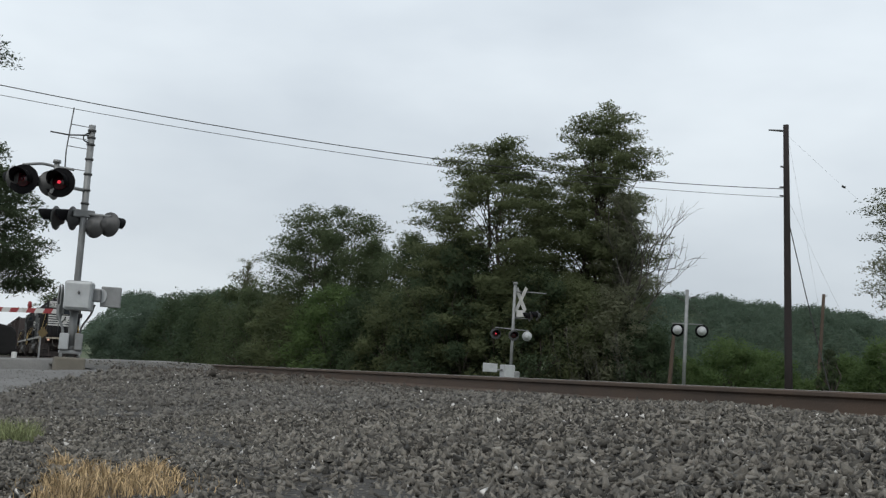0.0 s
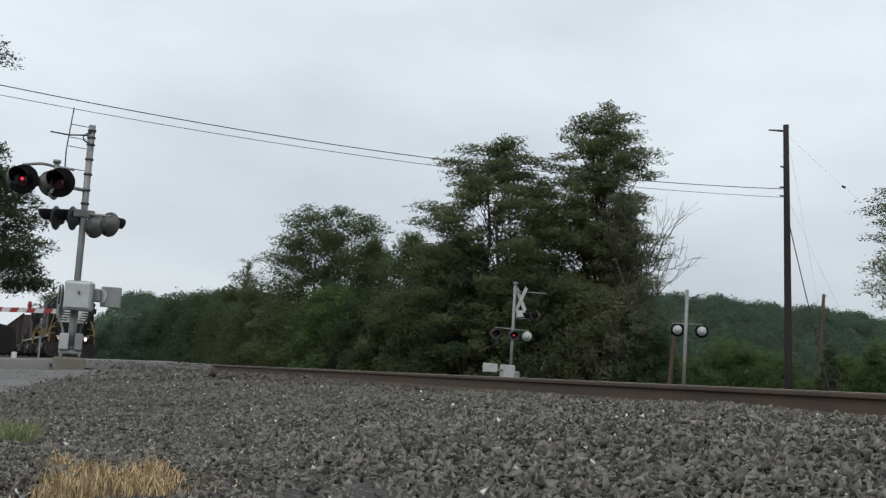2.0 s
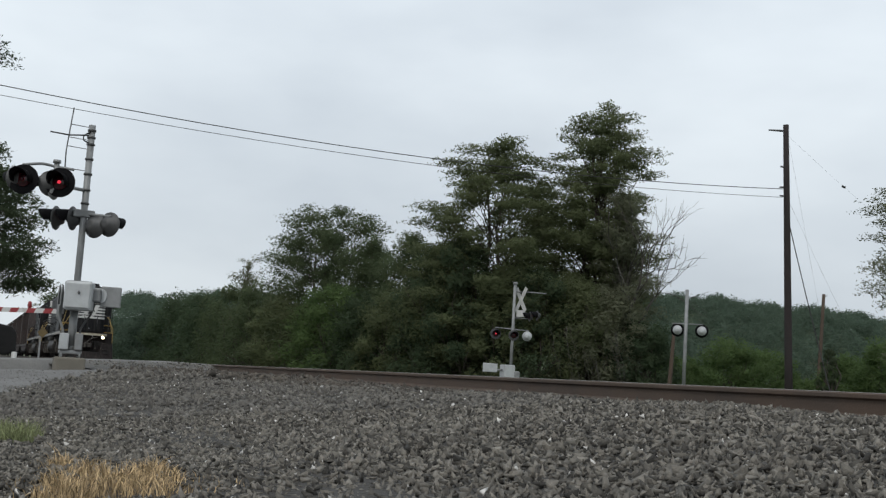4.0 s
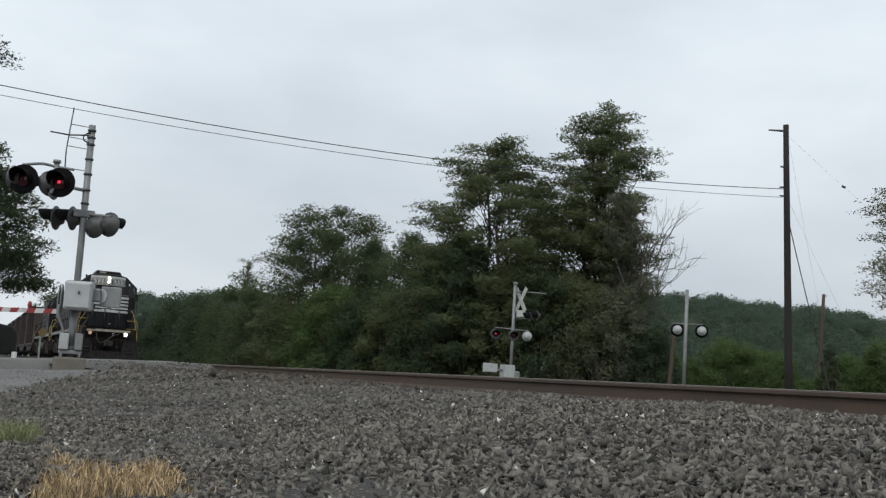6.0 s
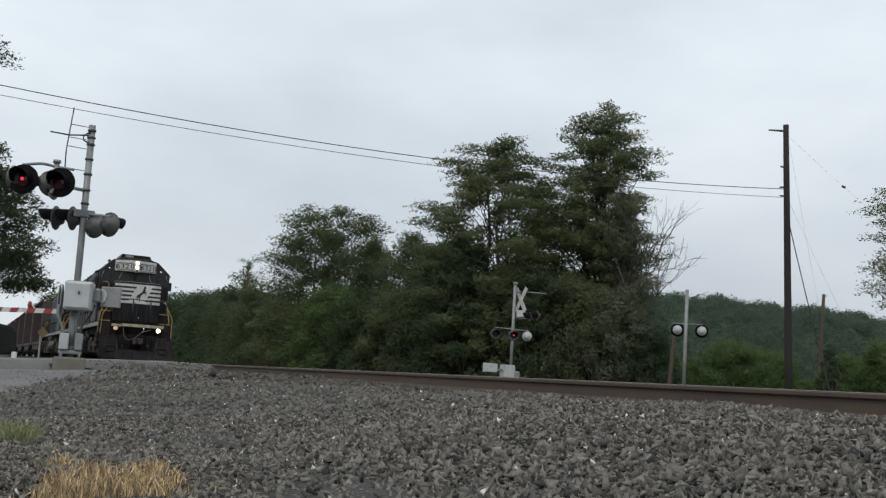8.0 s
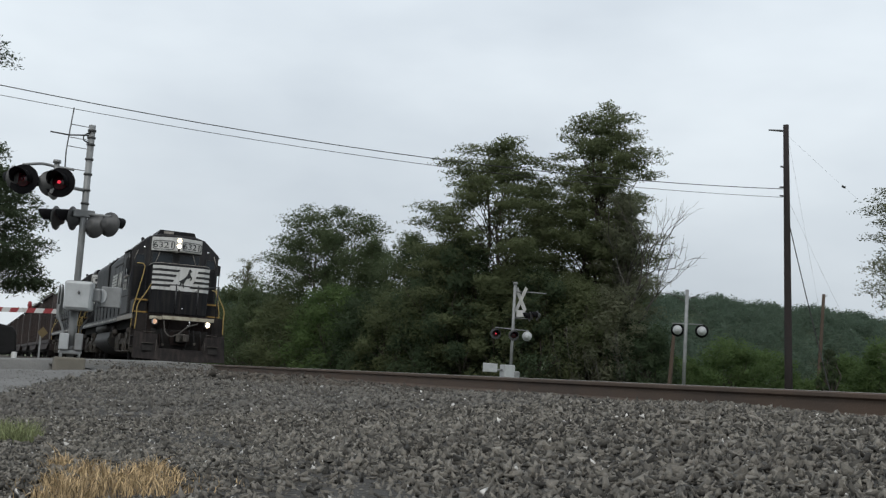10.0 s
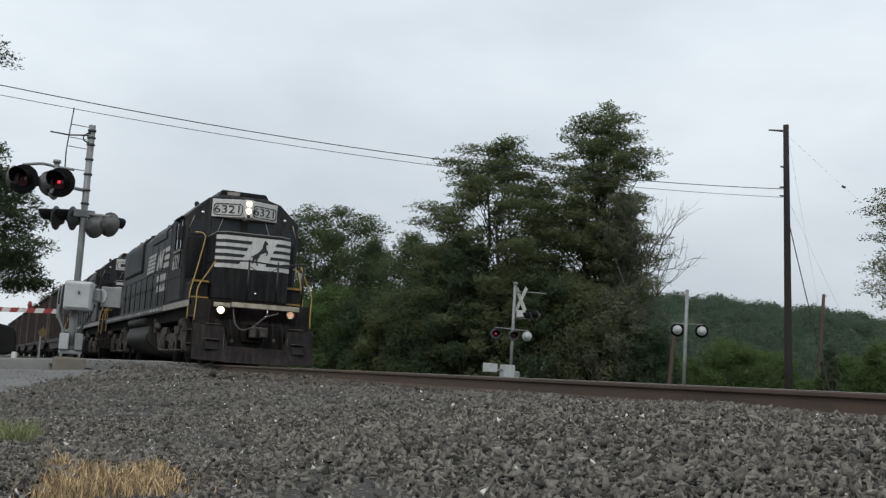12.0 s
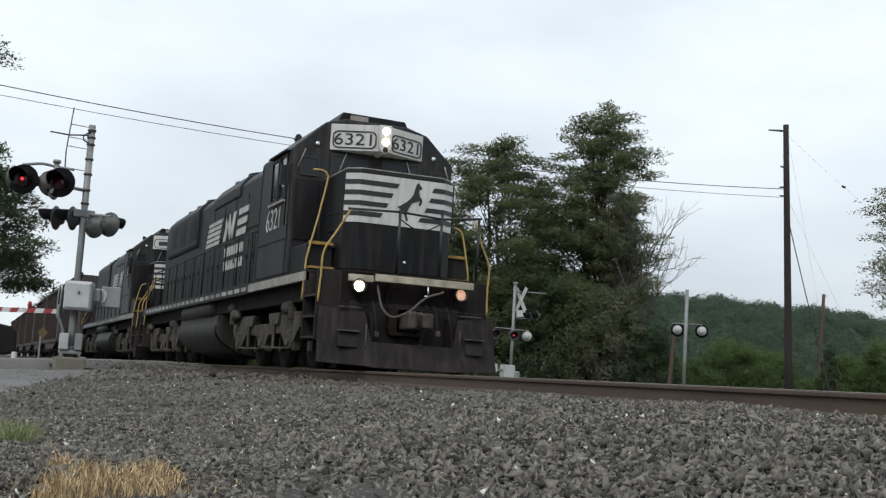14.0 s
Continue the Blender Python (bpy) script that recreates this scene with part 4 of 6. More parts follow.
def ditch_light(loco, y):
    """A round lamp under the front sill; its lamp turns in the housing."""
    bm = bmesh.new()
    lathe(bm, [(-0.16, 0.07), (-0.02, 0.115), (0.06, 0.12), (0.06, 0.10), (0.0, 0.095), (-0.01, 0.02)], (0.06, y, 1.35), (1, 0, 0), 20)
    box(bm, -0.12, 0.02, y - 0.05, y + 0.05, 1.42, 1.56)
    body = part("ditch_light", bm, M["black"], loco, "round auxiliary headlamp under the sill")
    lamp = new("lamp", two_faced("lamp", 0.088, M["bright"], M["amber"]))
    lamp.parent = body
    lamp.location = (0.075, y, 1.35)
    part("reflector", lathe(bmesh.new(), [(-0.05, 0.03), (-0.006, 0.085), (0.0, 0.092)], (0.073, y, 1.35), (1, 0, 0), 20), M["chrome"], body)
    return lamp


def build_loco(label, numbered=True):
    """A black six-axle hood locomotive; its front end plate is at x = 0, the rail head at z = 0."""
    lo = thing("locomotive", label, "locomotive", "locomotives of the train")
    P = lambda name, bm, m, label="", bevel=0.0, parent=lo: part(name, bm, M[m], parent, label, bevel)
    # frame, deck and sills
    P("underframe", box(bmesh.new(), -20.5, -0.45, -1.30, 1.30, 1.14, 1.58), "void", "", 0.02)
    P("deck", box(bmesh.new(), -20.3, -0.95, -1.50, 1.50, 1.58, 1.64), "loco")
    for s in (-1, 1):
        P("side_sill", box(bmesh.new(), -5.2, -0.95, min(s * 1.43, s * 1.515), max(s * 1.43, s * 1.515), 1.44, 1.60), "sill", "dirty grey painted side sill", 0.01)
        P("side_sill", box(bmesh.new(), -20.3, -5.2, min(s * 1.43, s * 1.505), max(s * 1.43, s * 1.505), 1.42, 1.60), "loco", "", 0.01)
    plate = mesh_of("reflector_plate", box(bmesh.new(), -0.22, 0.22, -0.006, 0.006, -0.042, 0.042), M["plate"])
    for s in (-1, 1):
        for i in range(22):
            same("reflector_plate", plate, lo, pose(-5.6 - i * 0.655, s * 1.512, 1.52))
    # nose
    P("nose", slab(bmesh.new(), [(-2.25, -0.97), *[p for p in nose_line(0.0)[1:5]], (-2.25, 0.97)], "z", 1.64, 3.38), "loco", "", 0.05)
    P("nose_panel", nose_band(bmesh.new(), -0.975, 0.975, 2.47, 3.30, 0.012), "white", "white painted band round the nose")
    for k, (z, a, b) in enumerate([(3.112, -0.11, 0.52), (2.934, -0.21, 0.47), (2.756, -0.29, 0.40), (2.580, -0.385, 0.30)]):
        P("stripe", nose_band(bmesh.new(), -0.982, a, z, z + 0.08, 0.02, 0.04), "black")
        P("stripe", nose_band(bmesh.new(), b, 0.982, z, z + 0.08, 0.02, 0.04), "black")
    horse = [(0.184, 3.264), (0.215, 3.235), (0.261, 3.185), (0.250, 3.155), (0.213, 3.152), (0.212, 3.09), (0.235, 3.02), (0.268, 2.995), (0.274, 2.93), (0.245, 2.875), (0.215, 2.885), (0.237, 2.945), (0.207, 2.957), (0.154, 2.926), (0.095, 2.905), (0.045, 2.82), (0.005, 2.73), (0.018, 2.66), (0.038, 2.60), (0.006, 2.585), (-0.02, 2.66), (-0.042, 2.70), (-0.037, 2.775), (-0.085, 2.71), (-0.10, 2.64), (-0.135, 2.635), (-0.125, 2.745), (-0.105, 2.80), (-0.15, 2.79), (-0.165, 2.82), (-0.10, 2.845), (-0.055, 2.885), (-0.007, 2.912), (0.066, 2.985), (0.118, 3.06), (0.134, 3.155), (0.155, 3.226)]
    P("emblem", slab(bmesh.new(), [(a + 0.075, b - 0.015) for a, b in horse], "x", -0.614, -0.598), "black", "dark rearing silhouette on the white band")
    P("nose_top", slab(bmesh.new(), [(-2.25, -0.93), *[(a - 0.03, b * 0.97) for a, b in nose_line(0.0)[1:5]], (-2.25, 0.93)], "z", 3.382, 3.40), "sill")
    for s in (-1, 1):
        P("battery_box", box(bmesh.new(), -2.25, -1.15, min(s * 1.0, s * 1.46), max(s * 1.0, s * 1.46), 1.64, 2.10), "loco", "", 0.02)
        P("step_edge", box(bmesh.new(), -1.15, -1.08, min(s * 1.02, s * 1.44), max(s * 1.02, s * 1.40), 2.08, 2.13), "dimyellow", "orange-yellow step edging, dimmed for shadow")
        P("step_edge", box(bmesh.new(), -1.15, -0.95, min(s * 1.02, s * 1.44), max(s * 1.02, s * 1.44), 1.66, 1.70), "dimyellow", "orange-yellow step edging, dimmed for shadow")
    # cab
    prof = [(-1.52, 1.64), (-1.52, 3.94), (-0.98, 4.44), (-0.6, 4.55), (0.6, 4.55), (0.98, 4.44), (1.52, 3.94), (1.52, 1.64)]
    cab = P("cab", slab(bmesh.new(), prof, "x", -4.65, -2.22), "loco_cab", "black locomotive cab with angled roof", 0.03)
    P("roof_hatch", slab(bmesh.new(), [(-0.70, 4.53), (-0.60, 4.735), (0.62, 4.715), (0.72, 4.53)], "x", -4.2, -2.5), "loco", "", 0.02)
    P("roof_vent", box(bmesh.new(), -2.50, -2.47, -0.46, -0.12, 4.60, 4.69), "sill")
    for s in (-1, 1):
        for xa, xb in ((-3.75, -3.22), (-3.14, -2.62)):
            w = P("window", ring_plate(bmesh.new(), [(xa, 3.02), (xb, 3.02), (xb, 3.86), (xa, 3.86)], [(xa + 0.05, 3.07), (xb - 0.05, 3.07), (xb - 0.05, 3.81), (xa + 0.05, 3.81)], "y", s * 1.515, s * 1.55), "loco", "side window in a black frame")
            P("pane", box(bmesh.new(), xa + 0.05, xb - 0.05, min(s * 1.522, s * 1.53), max(s * 1.522, s * 1.53), 3.07, 3.81), "glass", "", 0, w)
        # pale plate in place of sky brightness seen through the cab glass
        P("blind", box(bmesh.new(), -2.92, -2.68, min(s * 1.531, s * 1.536), max(s * 1.531, s * 1.536), 3.28, 3.80), "dullwhite", "pale plate painted as sky seen through the side window")
        P("sunshade", box(bmesh.new(), -3.8, -2.55, min(s * 1.52, s * 1.62), max(s * 1.52, s * 1.62), 3.88, 3.91), "loco")
        P("armrest", box(bmesh.new(), -3.75, -2.65, min(s * 1.52, s * 1.58), max(s * 1.52, s * 1.58), 2.97, 3.01), "sill")
        for ya, yb in ((0.10, 0.86), (1.06, 1.42)):
            y0, y1 = sorted((s * ya, s * yb))
            z1 = 3.88 if ya < 1 else 3.78
            w = P("windscreen", ring_plate(bmesh.new(), [(y0, 3.42), (y1, 3.42), (y1, z1), (y0, z1)], [(y0 + 0.04, 3.46), (y1 - 0.04, 3.46), (y1 - 0.04, z1 - 0.04), (y0 + 0.04, z1 - 0.04)], "x", -2.225, -2.19), "black", "dark front window")
            P("pane", box(bmesh.new(), -2.215, -2.205, y0 + 0.04, y1 - 0.04, 3.46, z1 - 0.04), "glass", "", 0, w)
            P("wiper", rod(bmesh.new(), (-2.17, (y0 + y1) / 2 + s * 0.1, 3.90), (-2.17, (y0 + y1) / 2 + s * 0.22, 3.55), 0.012, seg=6), "sill", "", 0, w)
        P("cab_door", box(bmesh.new(), -2.22, -2.20, min(s * 1.02, s * 1.45), max(s * 1.02, s * 1.45), 2.25, 3.36), "loco", "", 0.01)
    for s in (-1, 1):
        y0, y1 = sorted((s * 1.522, s * 1.532))
        P("panel_seam", box(bmesh.new(), -4.6, -2.3, y0, y1, 2.28, 2.30), "dusty")
        for x in (-4.62, -2.40):
            P("corner_strip", box(bmesh.new(), x, x + 0.025, y0, y1, 1.66, 3.9), "dusty")
        P("grab_iron", pipe(bmesh.new(), [(-2.30, s * 1.53, 2.5), (-2.30, s * 1.60, 2.5), (-2.30, s * 1.60, 3.6), (-2.30, s * 1.53, 3.6)], 0.014, 6), "loco")
        P("mirror", box(bmesh.new(), -2.56, -2.53, min(s * 1.53, s * 1.68), max(s * 1.53, s * 1.68), 3.25, 3.62), "black", "folding mirror by the side window", 0.006)
        for z in (2.05, 2.35, 2.65):
            P("nose_grab", pipe(bmesh.new(), [(-1.05, s * 0.98, z), (-1.05, s * 1.05, z), (-1.45, s * 1.05, z), (-1.45, s * 0.98, z)], 0.012, 6), "dusty")
        P("marker_lamp", lathe(bmesh.new(), [(0, 0.05), (0.03, 0.045), (0.04, 0.01)], (-2.22, s * 1.12, 4.02), (1, 0, 0), 12), "chrome")
    P("nose_lamp", lathe(bmesh.new(), [(0, 0.035), (0.02, 0.03), (0.025, 0.01)], (-0.62, 0.10, 1.86), (1, 0, 0), 12), "chrome", "small bright nose lamp")
    P("nose_seam", box(bmesh.new(), -0.622, -0.612, -0.012, 0.012, 1.66, 2.46), "dusty")
    # number boards and headlight
    for s in (-1, 1):
        pts = [(-2.23, s * 0.10), (-2.23, s * 0.89), (-2.20, s * 0.89), (-1.80, s * 0.10)]
        nb = P("number_board", slab(bmesh.new(), pts if s < 0 else pts[::-1], "z", 3.94, 4.42), "white", "white number board with black figures", 0.01)
        turn = math.degrees(math.atan2(0.40, 0.79))
        face = pose(-2.000, s * 0.50, 4.14, 0, 0, 90 + s * turn) @ pose(0, 0, 0, 90, 0, 0)
        fr = P("figure_frame", ring_plate(bmesh.new(), round_rect(0.40, 0.160, 0.10), round_rect(0.378, 0.139, 0.085), "z", 0.0, 0.012), "black", "", 0, nb)
        fr.matrix_basis = face
        if numbered:
            writing("6321", 0.30, M["black"], nb, face @ Matrix.Diagonal((1.30, 1, 1, 1)) @ pose(0, -0.005, 0.006), "number")
        else:
            g = P("number", box(bmesh.new(), -0.24, 0.24, -0.07, 0.07, 0, 0.01), "black", "", 0, nb)
            g.matrix_basis = face
    hl = P("headlight", slab(bmesh.new(), [(-0.12, 4.42), (0.12, 4.42), (0.12, 4.02), (0.09, 3.94), (0.0, 3.90), (-0.09, 3.94), (-0.12, 4.02)], "x", -2.2, -1.72), "white", "twin-lamp headlight in a white housing", 0.02)
    for z in (4.31, 4.115):
        P("lens", lathe(bmesh.new(), [(0, 0.072), (0.02, 0.066), (0.03, 0.02)], (-1.72, 0, z), (1, 0, 0), 20), "bright", "", 0, hl)
    P("lens_ring", lathe(bmesh.new(), [(0, 0.05), (0.012, 0.045), (0.016, 0.01)], (-1.72, 0, 3.97), (1, 0, 0), 16), "rust", "", 0, hl)
    P("horn", pipe(lathe(bmesh.new(), [(0, 0.03), (0.2, 0.04), (0.26, 0.07)], (-4.55, -0.95, 4.52), (1, 0, 0), 10), [(-4.45, -0.95, 4.38), (-4.45, -0.95, 4.52)], 0.03), "black", "black air horn on the cab roof")
    # long hood
    P("hood", slab(bmesh.new(), [(-0.93, 1.64), (-0.93, 4.22), (-0.72, 4.47), (0.72, 4.47), (0.93, 4.22), (0.93, 1.64)], "x", -20.4, -4.65), "loco", "black louvred long hood", 0.04)
    P("intake_housing", slab(bmesh.new(), [(-0.975, 3.05), (-0.975, 4.24), (-0.74, 4.51), (0.74, 4.51), (0.975, 4.24), (0.975, 3.05)], "x", -7.0, -4.67), "loco", "", 0.04)
    P("brake_grid_hatch", slab(bmesh.new(), [(-0.965, 3.98), (-0.965, 4.25), (-0.75, 4.53), (0.75, 4.53), (0.965, 4.25), (0.965, 3.98)], "x", -12.6, -9.4), "loco", "", 0.04)
    P("radiator_housing", slab(bmesh.new(), [(-0.96, 3.20), (-1.0, 3.30), (-1.0, 4.26), (-0.76, 4.52), (0.76, 4.52), (1.0, 4.26), (1.0, 3.30), (0.96, 3.20)], "x", -19.6, -14.6), "loco", "", 0.04)
    slat = mesh_of("slat", slab(bmesh.new(), [(-0.012, -0.02), (0.012, 0.0), (0.012, 0.012), (-0.012, -0.008)], "x", -0.62, 0.62), M["loco"])
    for s in (-1, 1):
        for xa in (-15.4, -17.0, -18.6):
            for k in range(9):
                same("slat", slat, lo, pose(xa, s * 1.006, 3.46 + k * 0.08, 0, 0, 0 if s < 0 else 180))
    door = mesh_of("hood_door", box(bmesh.new(), -0.30, 0.30, -0.012, 0.012, -0.62, 0.62), M["loco"])
    upper = mesh_of("hood_panel", box(bmesh.new(), -0.62, 0.62, -0.010, 0.010, -0.42, 0.42), M["loco"])
    latch = mesh_of("latch", box(bmesh.new(), -0.015, 0.015, -0.02, 0.02, -0.05, 0.05), M["dusty"])
    for s in (-1, 1):
        for i in range(23):
            d = same("hood_door", door, lo, pose(-5.15 - i * 0.655, s * 0.938, 2.34))
            same("latch", latch, d, pose(0.24, s * 0.02, 0.1))
        for i in range(5):
            same("hood_panel", upper, lo, pose(-7.75 - i * 1.32, s * 0.936, 3.52))
    fan = mesh_of("fan", lathe(bmesh.new(), [(0, 0.62), (0.14, 0.62), (0.16, 0.55), (0.10, 0.5), (0.10, 0.1)], (0, 0, 0), (0, 0, 1), 24), M["loco"])
    for x in (-15.6, -17.1, -18.6, -10.2, -11.7):
        same("fan", fan, lo, pose(x, 0, 4.54))
    P("exhaust_stack", box(bmesh.new(), -8.9, -7.9, -0.25, 0.25, 4.46, 4.66), "dusty", "", 0.03)
    # lettering blocks on the side: slanted bars, a block monogram and two rows of blocks
    for k in range(5):
        z = 3.03 + k * 0.132
        P("side_stripe", slab(bmesh.new(), [(-13.3 + 0.28 * k * 0.25, z), (-11.55 + 0.28 * k * 0.25, z), (-11.47 + 0.28 * k * 0.25, z + 0.095), (-13.23 + 0.28 * k * 0.25, z + 0.095)], "y", -0.965, -0.95), "dullwhite", "pale slanted side stripe")
    for pts in ([(-11.0, 3.02), (-10.7, 3.02), (-10.4, 3.66), (-10.72, 3.66)], [(-10.75, 3.66), (-10.40, 3.66), (-9.95, 3.02), (-10.25, 3.02)], [(-10.2, 3.02), (-9.9, 3.02), (-9.6, 3.66), (-9.9, 3.66)], [(-9.5, 3.02), (-8.5, 3.02), (-8.45, 3.18), (-9.45, 3.18)], [(-9.42, 3.27), (-8.42, 3.27), (-8.36, 3.42), (-9.36, 3.42)], [(-9.32, 3.52), (-8.32, 3.52), (-8.28, 3.66), (-9.28, 3.66)]):
        P("monogram_block", slab(bmesh.new(), pts, "y", -0.968, -0.948), "dullwhite", "pale block of the side monogram")
    rng = random.Random(6)
    for row, z in ((0, 2.62), (1, 2.28)):
        x = -10.75
        while x < -8.75:
            w = rng.uniform(0.16, 0.24)
            P("word_block", box(bmesh.new(), x, x + w, -0.958, -0.948, z, z + 0.22), "dullwhite", "pale letter-high block")
            x += w + rng.uniform(0.05, 0.09)
    if numbered:
        writing("6321", 0.58, M["dullwhite"], lo, pose(-3.42, -1.53, 2.70, 90, 0, 0), "side_number", 0.003)
    # side rails
    bm = pipe(bmesh.new(), [(-20.4, -1.46, 2.68), (-5.3, -1.46, 2.68), (-4.7, -1.48, 2.62)], 0.019, 8)
    P("side_handrail", bm, "loco")
    P("side_handrail", pipe(bmesh.new(), [(-20.4, 1.46, 2.68), (-5.3, 1.46, 2.68), (-4.7, 1.48, 2.62)], 0.019, 8), "loco")
    post = mesh_of("stanchion", rod(bmesh.new(), (0, 0, 1.45), (0, 0, 2.68), 0.017, seg=6), M["loco"])
    for s in (-1, 1):
        for i in range(12):
            same("stanchion", post, lo, pose(-5.35 - i * 1.31, s * 1.47, 0))
    # end rails and steps, front and rear
    for end in (0, 1):
        flip = Matrix.Identity(4) if not end else pose(-21.0, 0, 0, 0, 0, 180)
        made = []
        for s in (-1, 1):
            tall = [(-1.08, s * 1.47, 3.34), (-1.08, s * 1.30, 3.34), (-1.08, s * 1.22, 3.28), (-1.08, s * 1.21, 3.15)] if s < 0 and numbered else [(-1.08, s * 1.16, 2.62), (-1.08, s * 1.22, 2.60)]
            made.append(P("yellow_handrail", pipe(bmesh.new(), curve([*tall, (-1.08, s * 1.33, 2.50), (-1.08, s * 1.46, 1.90), (-1.08, s * 1.48, 1.70), (-1.08, s * 1.50, 1.12)], 4), 0.018, 8), "yellow", "yellow step handrail"))
            made.append(P("yellow_handrail", pipe(bmesh.new(), curve([(0.02, s * 1.08, 2.60), (-0.05, s * 1.26, 2.24), (-0.12, s * 1.45, 1.88), (-0.16, s * 1.46, 1.5), (-0.18, s * 1.48, 1.06)], 4), 0.018, 8), "yellow", "yellow step handrail"))
            y0, y1 = sorted((s * 1.13, s * 1.50))
            for z in (0.48, 0.82, 1.16):
                made.append(P("step_tread", box(bmesh.new(), -0.95, -0.25, y0, y1, z, z + 0.035), "dusty"))
            for x in (-1.0, -0.25):
                made.append(P("step_side", box(bmesh.new(), x, x + 0.05, y0, y1, 0.45, 1.6), "plow", "", 0.008))
            made.append(P("step_back", box(bmesh.new(), -1.0, -0.2, min(s * 1.10, s * 1.13), max(s * 1.10, s * 1.13), 0.45, 1.6), "dusty", "grimy back of the corner steps"))
        made.append(P("end_plate", box(bmesh.new(), -0.30, -0.16, -1.10, 1.10, 0.92, 1.62), "rustblack", "", 0.01))
        made.append(P("anti_climber", slab(bmesh.new(), [(0.0, -0.64), (0.14, -0.64), (0.16, -0.5), (0.16, 0.9), (0.10, 1.10), (0.0, 1.10)], "z", 1.44, 1.56), "cream", "dirty cream front sill", 0.01))
        made.append(P("anti_climber", slab(bmesh.new(), [(0.0, -1.06), (0.08, -1.06), (0.12, -0.9), (0.12, -0.66), (0.0, -0.66)], "z", 1.42, 1.53), "cream", "dirty cream front sill", 0.01))
        made.append(P("anti_climber_rib", slab(bmesh.new(), [(0.0, -1.06), (0.13, -0.9), (0.13, 0.9), (0.0, 1.10)], "z", 1.56, 1.585), "rustblack"))
        made.append(P("sill_step", box(bmesh.new(), 0.0, 0.14, -0.62, -0.36, 1.60, 1.63), "rustblack"))
        made.append(P("end_rail", pipe(bmesh.new(), [(0.02, -1.14, 2.58), (0.02, -0.25, 2.62), (0.02, 0.5, 2.58), (0.02, 1.2, 2.66)], 0.02, 8), "black"))
        for y in (-0.25, 0.49, 1.16):
            made.append(P("end_post", rod(bmesh.new(), (0.02, y, 1.6), (0.02, y, 2.66), 0.024, seg=8), "black"))
        made.append(P("chain", pipe(bmesh.new(), curve([(0.03, -0.25, 2.5), (0.03, 0.12, 2.34), (0.03, 0.49, 2.5)], 5), 0.012, 6), "dusty"))
        blade = [(0.22, 0.06), (0.46, 0.06), (0.40, 0.24), (0.34, 0.46), (0.22, 0.46)]
        bm = slab(bmesh.new(), blade, "y", -0.72, 0.72)
        made.append(P("plow", bm, "plow", "dusty black snow plow blade", 0.012))
        for s in (-1, 1):
            bm = bmesh.new()
            rows = [[bm.verts.new((x, s * y, z)) for x, y, z in row] for row in (
                [(0.46, 0.70, 0.07), (0.34, 0.70, 0.44), (0.24, 0.80, 0.92)], [(0.22, 1.54, 0.10), (0.12, 1.52, 0.5), (0.04, 1.50, 0.98)],
                [(0.16, 1.54, 0.10), (0.06, 1.52, 0.5), (-0.02, 1.50, 0.98)], [(0.40, 0.70, 0.07), (0.28, 0.70, 0.44), (0.18, 0.80, 0.92)])]
            for a, b in zip(rows, rows[1:] + rows[:1]):
                for k in range(2):
                    bm.faces.new((a[k], b[k], b[k + 1], a[k + 1]))
            for k in (0, 2):
                bm.faces.new([r[k] for r in rows])
            made.append(P("plow_wing", bm, "plow", "slanted dusty wing of the snow plow", 0.01))
        for s in (-1, 1):
            y0, y1 = sorted((s * 0.92, s * 1.24))
            # solid near-black block; its colour stands for the shade inside a step hole
            made.append(P("step_pocket", slab(bmesh.new(), [(0.10, 0.34), (0.335, 0.36), (0.26, 0.60), (0.10, 0.60)], "y", y0, y1), "void", "dark block painted as a shaded step pocket", 0.01))
            made.append(P("plow_step", slab(bmesh.new(), [(0.22, 0.60), (0.335, 0.60), (0.335, 0.625), (0.22, 0.625)], "y", y0 - 0.02, y1 + 0.02), "truck", "", 0.006))
            y0, y1 = sorted((s * 0.86, s * 1.22))
            made.append(P("plow_step", box(bmesh.new(), 0.04, 0.20, y0, y1, 0.985, 1.005), "truck", "worn bright step edge"))
            made.append(P("grab_iron", pipe(bmesh.new(), [(0.30, s * 0.80, 0.36), (0.36, s * 0.80, 0.38), (0.33, s * 0.80, 0.72), (0.24, s * 0.80, 0.74)], 0.012, 6), "truck"))
            made.append(P("plow_brace", slab(bmesh.new(), [(-0.10, 0.96), (0.20, 0.90), (0.30, 0.50), (0.30, 0.10), (-0.10, 0.10)], "y", min(s * 0.68, s * 0.70), max(s * 0.68, s * 0.70)), "rustblack"))
        made.append(P("coupler", slab(bmesh.new(), [(-0.1, -0.12), (0.36, -0.11), (0.44, -0.20), (0.60, -0.21), (0.70, -0.12), (0.62, -0.05), (0.52, -0.04), (0.50, 0.05), (0.44, 0.13), (0.36, 0.11), (-0.1, 0.12)], "z", 0.70, 0.98), "truck", "grey cast knuckle coupler", 0.035))
        made.append(P("knuckle", slab(bmesh.new(), [(0.44, 0.06), (0.58, 0.05), (0.70, -0.01), (0.74, 0.08), (0.66, 0.20), (0.52, 0.22), (0.44, 0.16)], "z", 0.72, 0.96), "truck", "worn steel coupler knuckle", 0.03))
